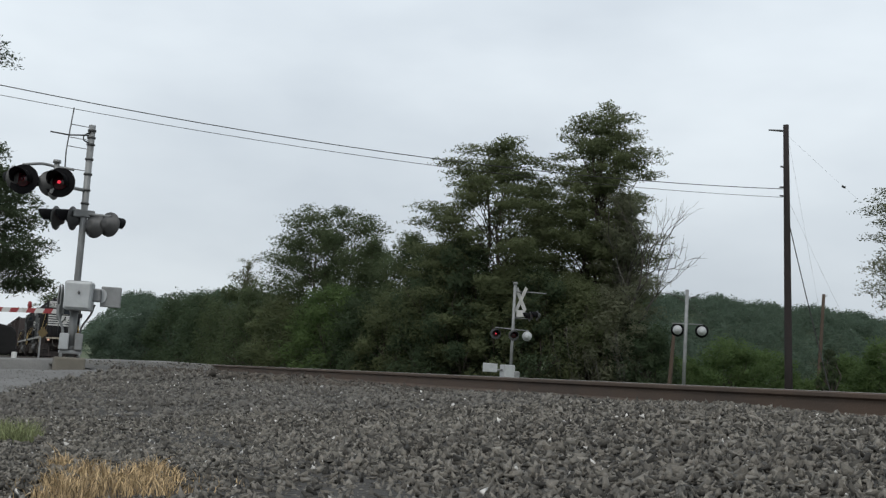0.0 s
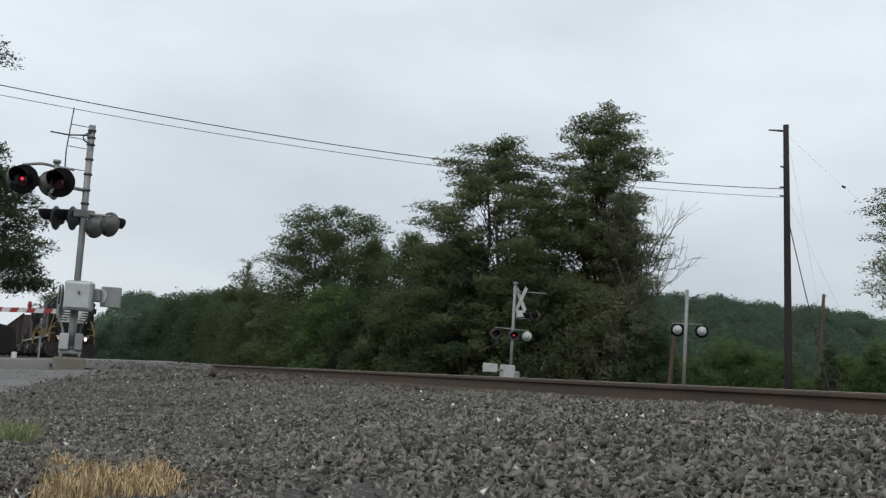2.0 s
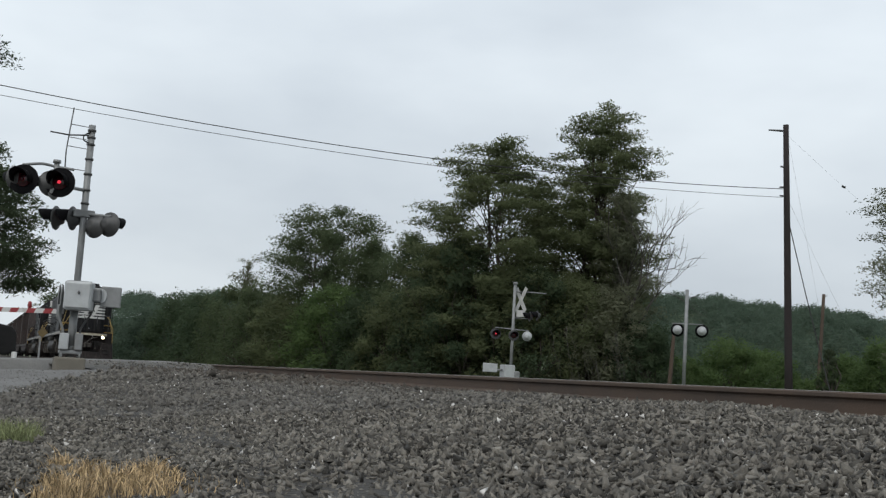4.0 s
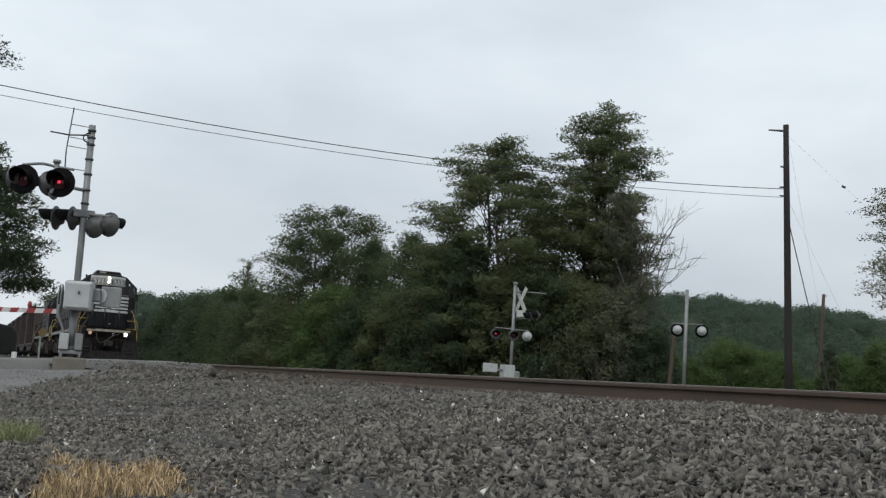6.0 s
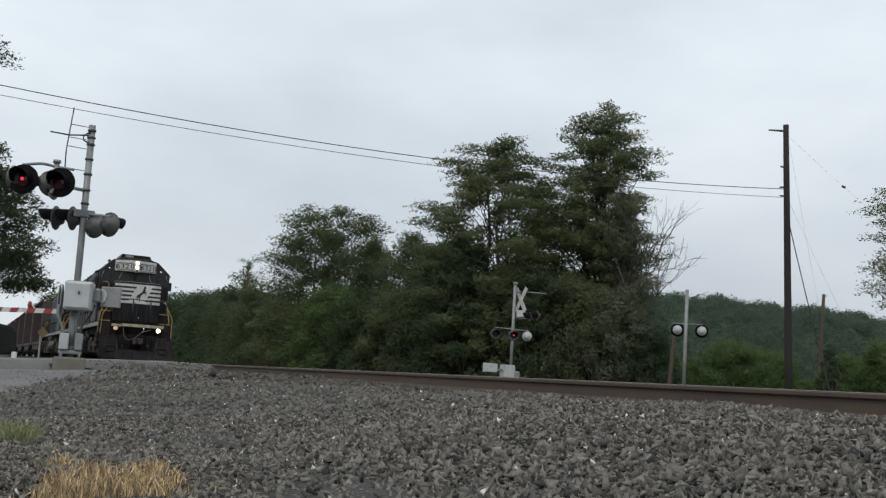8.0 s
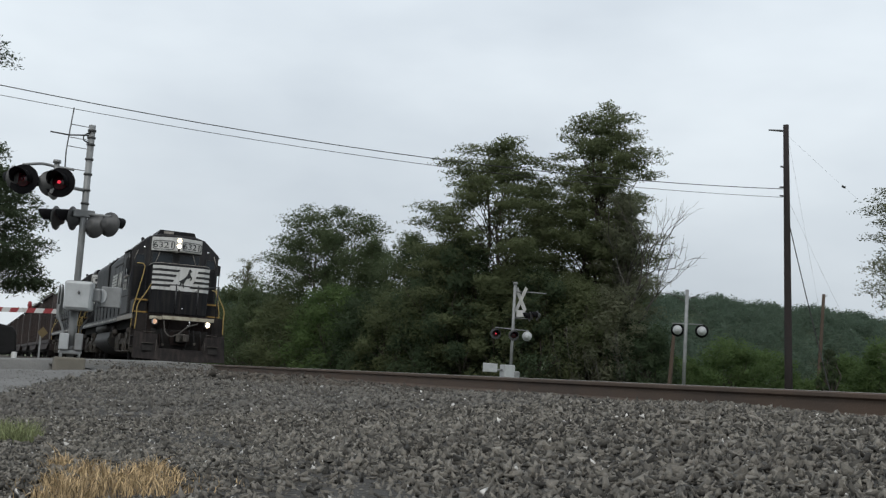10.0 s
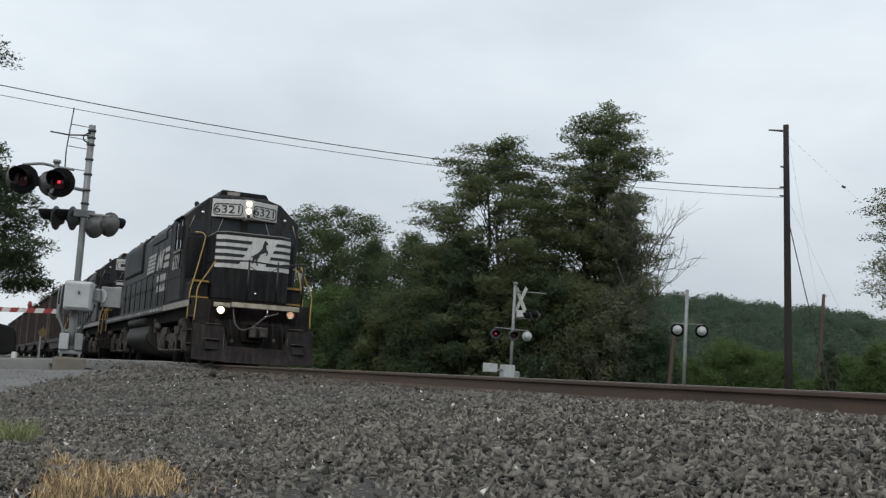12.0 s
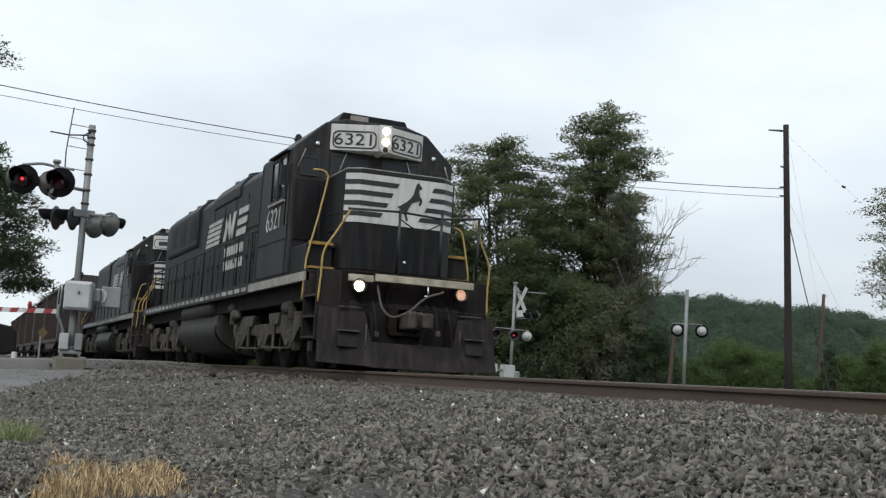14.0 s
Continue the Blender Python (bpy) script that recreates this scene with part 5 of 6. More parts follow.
        made.append(P("striker", ring_plate(bmesh.new(), [(-0.30, 0.60), (0.30, 0.60), (0.34, 0.72), (0.34, 1.04), (0.26, 1.10), (-0.26, 1.10), (-0.34, 1.04), (-0.34, 0.72)], [(-0.17, 0.66), (0.17, 0.66), (0.19, 0.70), (0.19, 0.98), (0.17, 1.02), (-0.17, 1.02), (-0.19, 0.98), (-0.19, 0.70)], "x", -0.2, 0.06), "rustblack", "heavy frame round the coupler shank", 0.015))
        made.append(P("jumper_cable", pipe(bmesh.new(), curve([(0.05, -0.57, 1.40), (0.14, -0.56, 1.22), (0.22, -0.51, 1.00), (0.27, -0.35, 0.88), (0.28, -0.10, 0.98), (0.26, 0.12, 1.17), (0.22, 0.28, 1.27), (0.16, 0.50, 1.34), (0.06, 0.56, 1.38)], 6), 0.020, 8), "jumper", "hanging grey jumper cable"))
        made.append(P("cut_lever", pipe(bmesh.new(), [(0.10, -1.35, 0.98), (0.12, -1.28, 1.05), (0.12, -0.3, 1.05), (0.30, 0.0, 1.02), (0.12, 0.3, 1.05), (0.12, 1.28, 1.05), (0.10, 1.35, 0.98)], 0.009, 6), "void", "thin uncoupling lever"))
        made.append(P("air_cock", rod(bmesh.new(), (0.16, 0.27, 1.27), (0.14, 0.27, 1.45), 0.018, seg=8), "chrome", "bright handle"))
        for y, low, sway in ((-0.62, 0.62, 0.05), (0.30, 0.46, -0.14), (0.44, 0.70, 0.04), (0.66, 0.58, 0.07)):
            made.append(P("air_hose", pipe(bmesh.new(), curve([(0.0, y, 1.12), (0.10, y, 1.04), (0.17, y + sway * 0.4, 0.8), (0.16, y + sway, low)], 5), 0.020, 7), "rubber"))
            made.append(P("hose_glad_hand", box(bmesh.new(), 0.12, 0.20, y + sway - 0.035, y + sway + 0.035, low - 0.07, low + 0.02), "truck", "", 0.012))
        for y in (-0.78, -0.36, 0.36, 0.78):
            made.append(P("pilot_bracket", slab(bmesh.new(), [(-0.16, 1.44), (0.04, 1.44), (-0.02, 1.25), (-0.16, 0.95)], "y", y - 0.012, y + 0.012), "rustblack"))
        made.append(P("crossbar", rod(bmesh.new(), (0.16, 0.20, 1.265), (0.16, 0.34, 1.275), 0.016, seg=8), "chrome", "bright handle"))
        for o in made:
            o.matrix_basis = flip
    # added dark blocks that keep daylight from showing through below the frame
    for xa, xb in ((-1.7, -0.12), (-20.8, -19.4)):
        P("draft_gear", box(bmesh.new(), xa, xb, -0.95, 0.95, 0.34, 1.12), "void", "", 0.03)
    P("center_sill", box(bmesh.new(), -19.4, -1.7, -0.42, 0.42, 0.62, 1.14), "void", "", 0.02)
    lamps = [ditch_light(lo, -0.885), ditch_light(lo, 0.885)]
    # tank, reservoirs, trucks
    tank = [(-1.30, 1.12)] + [(-1.38 * math.cos(radians(a)), 0.80 - 0.62 * math.sin(radians(a))) for a in range(-15, 196, 5)] + [(1.30, 1.12)]
    belly = P("fuel_tank", slab(bmesh.new(), tank, "x", -14.05, -8.7), "tank", "grimy grey fuel tank with rounded belly")
    for face in belly.data.polygons:
        face.use_smooth = abs(face.normal.x) < 0.5 and face.normal.z < 0.9
    belly.data.set_sharp_from_angle(angle=radians(35))
    for s in (-1, 1):
        P("tank_band", slab(bmesh.new(), [(y * 1.012, z + (0.004 if z > 1 else -0.012)) for y, z in tank], "x", -8.95, -8.82), "tank")
        P("air_reservoir", lathe(bmesh.new(), [(0, 0.08), (0.06, 0.19), (4.0, 0.19), (4.06, 0.08)], (-13.4, s * 1.26, 1.30), (1, 0, 0), 18), "tank", "grimy round air reservoir")
        P("filter_pot", lathe(bmesh.new(), [(0, 0.09), (0.06, 0.13), (0.42, 0.13), (0.48, 0.07)], (-7.6, s * 1.28, 1.22), (1, 0, -0.1), 14), "dusty")
    build_truck(lo, -4.75)
    build_truck(lo, -17.25)
    return lo, lamps


def build_car(label):
    """A rusty open hopper car with outside ribs."""
    car = thing("hopper_car", label, "freight car", "hopper cars of the train")
    part("body", slab(bmesh.new(), [(-14.2, 1.15), (-14.0, 2.6), (-13.3, 4.30), (-1.3, 4.30), (-0.6, 2.6), (-0.4, 1.15), (-4.0, 0.55), (-10.6, 0.55)], "y", -1.45, 1.45), M["rust"], car, "rust-brown ribbed steel body", 0.03)
    rib = mesh_of("rib", box(bmesh.new(), -0.05, 0.05, -0.07, 0.0, 0.95, 4.30), M["rust"])
    for s in (-1, 1):
        for i in range(11):
            same("rib", rib, car, pose(-2.0 - i * 1.05, s * 1.45, 0, 0, 0, 0 if s < 0 else 180))
        part("top_chord", box(bmesh.new(), -13.4, -1.2, min(s * 1.44, s * 1.58), max(s * 1.44, s * 1.58), 4.26, 4.40), M["rust"], car)
        part("side_sill", box(bmesh.new(), -14.3, -0.3, min(s * 1.40, s * 1.52), max(s * 1.40, s * 1.52), 0.98, 1.2), M["rust"], car)
    # plain dark block added to shut out the sky between the trucks
    part("underframe", box(bmesh.new(), -14.2, -0.4, -1.2, 1.2, 0.42, 1.15), M["void"], car)
    w = bmesh.new()
    for s in (-1, 1):
        lathe(w, [(0, 0.42), (0.02, 0.46), (0.12, 0.45), (0.13, 0.3)], (0, s * 0.69 - 0.06, 0), (0, 1, 0), 20)
    rod(w, (0, -0.7, 0), (0, 0.7, 0), 0.08)
    wheel = mesh_of("wheelset", w, M["dusty"])
    for x in (-12.4, -2.2):
        bm = bmesh.new()
        for s in (-1, 1):
            slab(bm, [(x + 1.15, 0.52), (x + 0.5, 0.82), (x - 0.5, 0.82), (x - 1.15, 0.52), (x - 0.9, 0.40), (x - 0.35, 0.30), (x + 0.35, 0.30), (x + 0.9, 0.40)], "y", s * 0.95, s * 1.10)
        box(bm, x - 0.25, x + 0.25, -1.0, 1.0, 0.5, 0.9)
        tr = part("truck", bm, M["dusty"], car)
        for dx in (-0.86, 0.86):
            ROLLING.append((same("wheelset", wheel, tr, pose(x + dx, 0, 0.46)), x + dx, 0.46))
    part("coupler", box(bmesh.new(), -15.0, 0.35, -0.12, 0.12, 0.72, 0.95), M["dusty"], car)
    return car


lead, DITCH = build_loco("black diesel locomotive with white-banded nose and yellow handrails")
second, DITCH_2 = build_loco("dirty black diesel locomotive coupled behind the first", False)
CARS = [(lead, 0.0), (second, -UNIT)]
CARS += [(build_car("rust-brown open hopper car coupled in the train"), -2 * UNIT - i * 15.2) for i in range(7)]

# ---------------------------------------------------------------- crossing signals
def flasher(parent, at, facing, lit=False, back="hoodback", r=0.29, hood=0.34):
    """A crossing lamp: round backplate, deep hood and red lens. facing is its bearing."""
    a = radians(facing)
    d = Vector((math.cos(a), math.sin(a), 0))
    at = Vector(at)
    bm = bmesh.new()
    lathe(bm, [(-0.17, 0.05), (-0.15, 0.12), (-0.02, 0.17), (-0.012, r), (0.0, r), (0.004, r - 0.02)], at, d, 26)
    lamp = part("flasher", bm, M["flatblack" if back == "black" else back], parent, "round crossing lamp with black backplate")
    hb = bmesh.new()
    side = Vector((-d.y, d.x, 0))
    rows = []
    for k in range(15):
        t = -0.62 * math.pi + 1.24 * math.pi * k / 14
        u = side * math.sin(t) + Vector((0, 0, math.cos(t)))
        reach = hood * (0.45 + 0.55 * math.cos(t * 0.75))
        rows.append([hb.verts.new(at + u * 0.165), hb.verts.new(at + u * 0.165 + d * reach), hb.verts.new(at + u * 0.178 + d * reach), hb.verts.new(at + u * 0.178)])
    for p, q in zip(rows, rows[1:]):
        for i in range(4):
            hb.faces.new((p[i], p[(i + 1) % 4], q[(i + 1) % 4], q[i])).smooth = True
    part("hood", hb, M["flatblack"], lamp)
    part("lens", lathe(bmesh.new(), [(0.0, 0.155), (0.03, 0.14), (0.05, 0.08), (0.055, 0.01)], at, d, 22), M["lens"], lamp, "dark red glass lens")
    bulb = new("bulb", two_faced("bulb", 0.036, M["lens_on"], M["lens"]))
    bulb.parent = lamp
    bulb.matrix_basis = Matrix.Translation(at + d * 0.062) @ pose(0, 0, 0, 0, 0, facing)
    return lamp, bulb, at + d * 0.062, facing


FLASHING = []


def near_signal():
    X, Y, Z = -23.93, -4.71, -0.06
    g = thing("crossing_signal", "grey steel crossing signal mast with red flashers, gate box and aerial", "crossing signal", "crossing signals", pose(X, Y, Z))
    P = lambda name, bm, m, label="", bevel=0.0, parent=g: part(name, bm, M[m], parent, label, bevel)
    P("foundation", slab(bmesh.new(), [(-0.28, -0.30), (0.28, -0.30), (0.28, 0.28), (-0.28, 0.28)], "z", -0.35, 0.0), "concrete", "weathered concrete foundation block", 0.04)
    mast = P("mast", rod(bmesh.new(), (0, 0, 0.0), (0, 0, 4.61), 0.066, seg=18), "galv", "galvanised tubular mast")
    P("sleeve", rod(bmesh.new(), (0, 0, 0.20), (0, 0, 1.0), 0.078, seg=18), "galv", "", 0, mast)
    for z in (4.50, 4.36, 4.22, 3.92, 3.62, 3.30, 3.03):
        P("clamp", rod(bmesh.new(), (0, 0, z - 0.02), (0, 0, z + 0.02), 0.082, seg=16), "hoodback", "", 0, mast)
    base = P("base_casting", box(bmesh.new(), -0.15, 0.15, -0.22, 0.20, 0.06, 0.14), "galv", "ribbed grey base casting", 0.02)
    for y, w, z0, z1, m in ((-0.15, 0.085, 0.14, 0.46, "alu"), (0.12, 0.075, 0.14, 0.47, "galv")):
        jb = P("junction_box", box(bmesh.new(), 0.02, 0.20, y - w, y + w, z0, z1), m, "", 0.02, base)
    P("flange", rod(bmesh.new(), (0, 0, 0.14), (0, 0, 0.24), 0.10, 0.075, 14), "galv", "", 0, base)
    for sx in (-0.13, 0.13):
        for sy in (-0.18, 0.16):
            P("anchor_bolt", rod(bmesh.new(), (sx, sy, 0.0), (sx, sy, 0.14), 0.02, seg=8), "alu", "", 0, base)
    # gate machine and its wing
    face = pose(0, 0, 0, 0, 0, -14)
    gb = P("gate_machine", box(bmesh.new(), 0.02, 0.42, -0.16, 0.36, 0.91, 1.47), "alu", "light grey metal gate machine case", 0.04)
    gb.matrix_basis = face
    lid = P("lid", box(bmesh.new(), 0.42, 0.45, -0.13, 0.33, 0.95, 1.43), "alu", "", 0.02, gb)
    P("latch", rod(bmesh.new(), (0.44, 0.13, 1.23), (0.50, 0.13, 1.26), 0.022, seg=8), "hoodback", "", 0, lid)
    P("top_flange", box(bmesh.new(), -0.16, 0.02, -0.19, 0.28, 0.93, 1.50), "hoodback", "", 0.02, gb)
    P("neck", box(bmesh.new(), 0.06, 0.22, 0.32, 0.50, 1.10, 1.36), "galv", "", 0.03, gb)
    P("badge", slab(bmesh.new(), [(0.50 + 0.10 * math.cos(k * 0.5236), 1.23 + 0.14 * math.sin(k * 0.5236)) for k in range(12)], "x", 0.065, 0.085), "alu", "pale oval plate", 0, gb)
    wing = P("counter_box", box(bmesh.new(), -0.06, 0.06, 0.48, 0.86, 1.02, 1.42), "galv", "flat grey counterweight plate", 0.015)
    wing.matrix_basis = face
    for s in (-1, 1):
        pl = P("support_arm", slab(bmesh.new(), [(-0.12, 0.72), (0.06, 0.74), (0.12, 1.0), (0.10, 1.25), (0.03, 1.40), (-0.05, 1.40), (-0.14, 1.2), (-0.17, 0.95)], "y", -0.30 + 0.025 * s, -0.275 + 0.025 * s), "galv", "", 0.01)
        pl.matrix_basis = face
    P("conduit", pipe(bmesh.new(), curve([(0.1, -0.30, 1.0), (0.12, -0.30, 0.8), (0.1, -0.20, 0.55), (0.08, -0.18, 0.40)], 5), 0.025, 8), "galv", "grey cable conduit")
    P("conduit", pipe(bmesh.new(), curve([(0.1, 0.36, 1.05), (0.1, 0.30, 0.85), (0.06, 0.16, 0.6), (0.05, 0.14, 0.42)], 5), 0.02, 8), "hoodback", "dark cable conduit")
    # gate arm, lowered across the road
    d = Vector((-0.775, -0.632, 0))
    arm = P("gate_arm", bmesh.new(), "white", "lowered gate arm with red and white bands")
    bm = bmesh.new()
    n = Vector((-d.y, d.x, 0))
    def bar(bm, a, b, z0, z1, th, slant=0.0):
        c = [d * (s - slant * (z == z1)) + n * t + Vector((0, 0, z)) for z in (z0, z1) for t in (-th, th) for s in (a, b)]
        v = [bm.verts.new(p) for p in c]
        for q in ((0, 2, 3, 1), (4, 5, 7, 6), (0, 1, 5, 4), (2, 6, 7, 3), (0, 4, 6, 2), (1, 3, 7, 5)):
            bm.faces.new([v[i] for i in q])
        return bm
    P("spar", bar(bm, 0.30, 7.0, 0.84, 0.93, 0.015), "white", "", 0, arm)
    for k in range(13):
        P("red_band", bar(bmesh.new(), 0.62 + k * 0.48, 0.62 + k * 0.48 + 0.23, 0.838, 0.932, 0.018, 0.06), "red", "", 0, arm)
    for s in (1.25, 4.2):
        c = d * s + Vector((0, 0, 0.93))
        P("arm_lamp", lathe(bmesh.new(), [(0, 0.025), (0.02, 0.04), (0.11, 0.04), (0.14, 0.015)], c, (0, 0, 1), 12), "red", "small red gate-arm lamp", 0, arm)
    # flashers
    arm1 = P("crossarm", rod(bmesh.new(), (0, 0, 3.29), (0.42, -0.62, 3.29), 0.035, seg=10), "galv", "bracket pipe")
    P("junction", lathe(pipe(bmesh.new(), [(0.42, -0.62, 3.20), (0.42, -0.62, 3.72)], 0.05), [(0.0, 0.075), (0.06, 0.075)], (0.42, -0.62, 3.70), (0, 0, 1), 14), "galv")
    P("lamp_bar", pipe(bmesh.new(), curve([(0.36, -1.24, 3.60), (0.40, -0.9, 3.66), (0.42, -0.62, 3.63), (0.50, -0.30, 3.60)], 4), 0.028, 8), "galv")
    P("aim_pipe", pipe(bmesh.new(), curve([(0.42, -0.62, 3.2), (0.40, -0.66, 3.10), (0.30, -0.60, 3.06)], 4), 0.07, 10), "galv")
    for at, f in (((0.40, -1.20, 3.32), -22), ((0.52, -0.535, 3.32), -22)):
        FLASHING.append((flasher(g, at, f, True, "black", hood=0.42), len(FLASHING) % 2))
    for at in ((0.24, -1.29, 3.34), (0.33, -0.70, 3.30)):
        flasher(g, at, 204, back="hoodback", r=0.25, hood=0.40)
    P("crossarm", pipe(bmesh.new(), [(-0.45, -0.72, 2.86), (0.0, 0.0, 2.83), (0.40, 0.48, 2.78)], 0.028, 8), "galv", "bracket pipe")
    P("hub", box(bmesh.new(), -0.09, 0.09, -0.20, 0.20, 2.75, 2.90), "galv", "", 0.02)
    for at, f, r in (((-0.36, -0.50, 2.73), -118, 0.24), ((-0.14, -0.20, 2.73), -118, 0.24), ((0.18, 0.22, 2.59), 134, 0.245), ((0.32, 0.48, 2.63), 134, 0.245)):
        flasher(g, at, f, back="hoodback", r=r)
    # aerial
    P("aerial", pipe(bmesh.new(), [(-0.02, -0.38, 4.92), (-0.02, -0.45, 4.05), (-0.02, -0.44, 3.70)], 0.014, 6), "hoodback", "thin whip aerial")
    P("aerial_boom", pipe(bmesh.new(), [(0, -0.06, 4.40), (0, -0.42, 4.36), (0, -0.78, 4.38)], 0.016, 6), "hoodback")
    for z, o in ((4.56, -0.40), (4.30, -0.42), (4.12, -0.43), (3.68, -0.44)):
        P("aerial_element", rod(bmesh.new(), (0, -0.05, z), (0, o, z + 0.02), 0.008, seg=5), "hoodback")
    P("cable_loop", pipe(bmesh.new(), curve([(0.06, -0.02, 4.46), (0.06, -0.14, 4.38), (0.06, -0.14, 4.28), (0.06, -0.04, 4.24)], 5), 0.014, 6), "black")


def far_signal():
    X, Y = -51.5, 17.85
    g = thing("crossing_signal", "far crossing signal with crossbuck, red flashers and gate machine", "crossing signal", "crossing signals", pose(X, Y, -0.45))
    P = lambda name, bm, m, label="", bevel=0.0, parent=g: part(name, bm, M[m], parent, label, bevel)
    P("foundation", box(bmesh.new(), -0.45, 0.45, -0.45, 0.45, -0.2, 0.72), "concrete", "", 0.03)
    P("mast", rod(bmesh.new(), (0, 0, 0.5), (0, 0, 5.35), 0.075, seg=14), "galv", "galvanised tubular mast")
    P("finial", rod(bmesh.new(), (0, 0, 5.33), (0, 0, 5.46), 0.10, seg=12), "galv")
    face = pose(0, 0, 0, 0, 0, -38)
    for a in (45, -45):
        b = P("crossbuck_blade", slab(bmesh.new(), [(-0.11, -0.68), (0.11, -0.68), (0.11, 0.68), (-0.11, 0.68)], "x", 0.10 + 0.0002 * a, 0.12 + 0.0002 * a), "dullwhite", "white crossbuck blade")
        b.matrix_basis = pose(0.05, 0.42, 4.62, 0, 0, -75) @ pose(0, 0, 0, a * 0.72, 0, 0)
    P("sign_plate", slab(bmesh.new(), [(-0.25, -0.16), (0.25, -0.16), (0.25, 0.16), (-0.25, 0.16)], "x", 0.08, 0.1), "white", "small white plate").matrix_basis = pose(0.05, 0.42, 3.95, 0, 0, -55)
    P("sign_arm", pipe(bmesh.new(), [(0, 0, 4.98), (0.3, 0.6, 5.0), (0.75, 1.35, 4.97)], 0.03, 6), "galv")
    P("lamp_bar", pipe(bmesh.new(), [(-0.4, -0.75, 3.20), (0.35, 0.70, 3.12)], 0.03, 6), "galv", "bracket pipe")
    P("lamp_bar", pipe(bmesh.new(), [(0, 0, 3.72), (0.45, 0.62, 3.70), (0.5, 0.75, 4.05)], 0.03, 6), "galv", "bracket pipe")
    for at, f in (((-0.45, -0.70, 2.90), -12), ((0.1, 0.02, 2.86), -12)):
        FLASHING.append((flasher(g, at, f, True, r=0.26), (len(FLASHING) + 1) % 2))
    for at, f, b in (((0.34, 0.62, 2.86), 140, "alu"), ((0.50, 0.62, 3.80), -100, "hoodback"), ((0.62, 0.95, 3.88), -100, "hoodback")):
        flasher(g, at, f, back=b, r=0.24)
    P("gate_machine", box(bmesh.new(), -0.3, 0.3, -0.45, 0.10, 0.80, 1.42), "alu", "light grey metal gate machine case", 0.04)
    P("cable_cover", box(bmesh.new(), 0.1, 0.32, 0.06, 0.36, 0.58, 1.14), "galv", "", 0.05)
    P("counterweight", box(bmesh.new(), -0.1, 0.05, -1.45, -0.72, 1.02, 1.44), "alu", "flat white counterweight plate", 0.03)
    P("counter_arm", rod(bmesh.new(), (0, -0.8, 1.15), (0, -0.4, 1.15), 0.05), "galv")
    P("sill_plate", box(bmesh.new(), 0.1, 0.4, 0.1, 0.95, 0.50, 0.60), "alu")


def back_signal():
    g = thing("crossing_signal", "slim grey flasher mast seen from behind", "crossing signal", "crossing signals", pose(-47.44, 25.02, -0.5))
    part("mast", rod(bmesh.new(), (0, 0, -0.1), (0, 0, 5.56), 0.085, seg=14), M["galv"], g, "galvanised tubular mast")
    part("lamp_bar", pipe(bmesh.new(), [(-0.35, -0.55, 3.92), (0.45, 0.65, 3.92)], 0.03, 6), M["galv"], g)
    for at in ((-0.22, -0.32, 3.62), (0.42, 0.62, 3.62)):
        flasher(g, at, 140, back="alu", r=0.22)
        l = flasher(g, Vector(at) + Vector((-0.09, 0.06, 0)), 140, back="black", r=0.32)


def utility_pole(label, at, height, r, material, lean=(0, 0), arms=()):
    g = thing("utility_pole", label, "utility pole", "utility poles", Matrix.Translation(at))
    pts = [(lean[0] * a, lean[1] * a, height * a - 0.3 * (a == 0)) for a in (0.0, 0.2, 0.4, 0.6, 0.8, 1.0)]
    bm = pipe(bmesh.new(), pts, r, 14, 0.68)
    part("shaft", bm, M[material], g)
    for z, out in arms:
        k = z / height
        part("insulator_bracket", rod(bmesh.new(), (lean[0] * k, lean[1] * k, z), (lean[0] * k + out[0], lean[1] * k + out[1], z + out[2]), 0.05, 0.03, 8), M["hoodback"], g)
    return g


def cable(label, p, q, sag, r=0.014, n=24):
    p, q = Vector(p), Vector(q)
    pts = [p.lerp(q, i / n) - Vector((0, 0, sag * 4 * (i / n) * (1 - i / n))) for i in range(n + 1)]
    tagged(part("cable", pipe(bmesh.new(), pts, r, 6), M["wire"]), label, "cable", "overhead cables")


near_signal()
far_signal()
back_signal()
utility_pole("tall dark creosoted utility pole", (-37.55, 23.32, -0.6), 11.65, 0.165, "pole", (-0.27, -0.34), [(11.4, (-0.25, -0.65, 0.0)), (9.9, (-0.1, -0.22, 0.05)), (9.1, (-0.12, -0.25, 0.0)), (8.75, (-0.12, -0.25, 0.0))])
utility_pole("distant weathered brown utility pole", place(39.75, 92, -0.6), 8.9, 0.17, "oldpole", (0.2, 0.2), [(8.7, (0.1, 0.25, 0.1)), (8.2, (0.1, -0.2, 0.1))])
utility_pole("short weathered wooden post among shrubs", place(32.95, 66, -0.6), 4.6, 0.13, "oldpole", (0.25, 0.1))
utility_pole("tall dark creosoted utility pole", (-37.2, -14.0, -0.6), 11.2, 0.165, "pole", (0.1, 0.1), [(9.3, (-0.1, 0.2, 0.0)), (8.9, (-0.1, 0.2, 0.0))])
cable("upper black overhead cable crossing the track", (-37.85, 22.95, 8.44), (-37.2, -14, 8.64), 0.89, 0.015)
cable("lower black overhead cable crossing the track", (-37.85, 22.95, 8.10), (-37.2, -14, 8.25), 0.77, 0.010)
for q, z, r in (((-36.5, 24.8), 7.3, 0.022), ((-38.9, 27.0), 10.2, 0.003), ((-40, 31), 8.0, 0.003)):
    cable("thin guy wire stayed from the utility pole", (-37.7, 23.1, z), (q[0], q[1], -0.6), 0.15, r)
cable("thin cable running off between utility poles", (-37.75, 23.05, 10.6), (-52, 52, 5.8), 0.6, 0.0025)

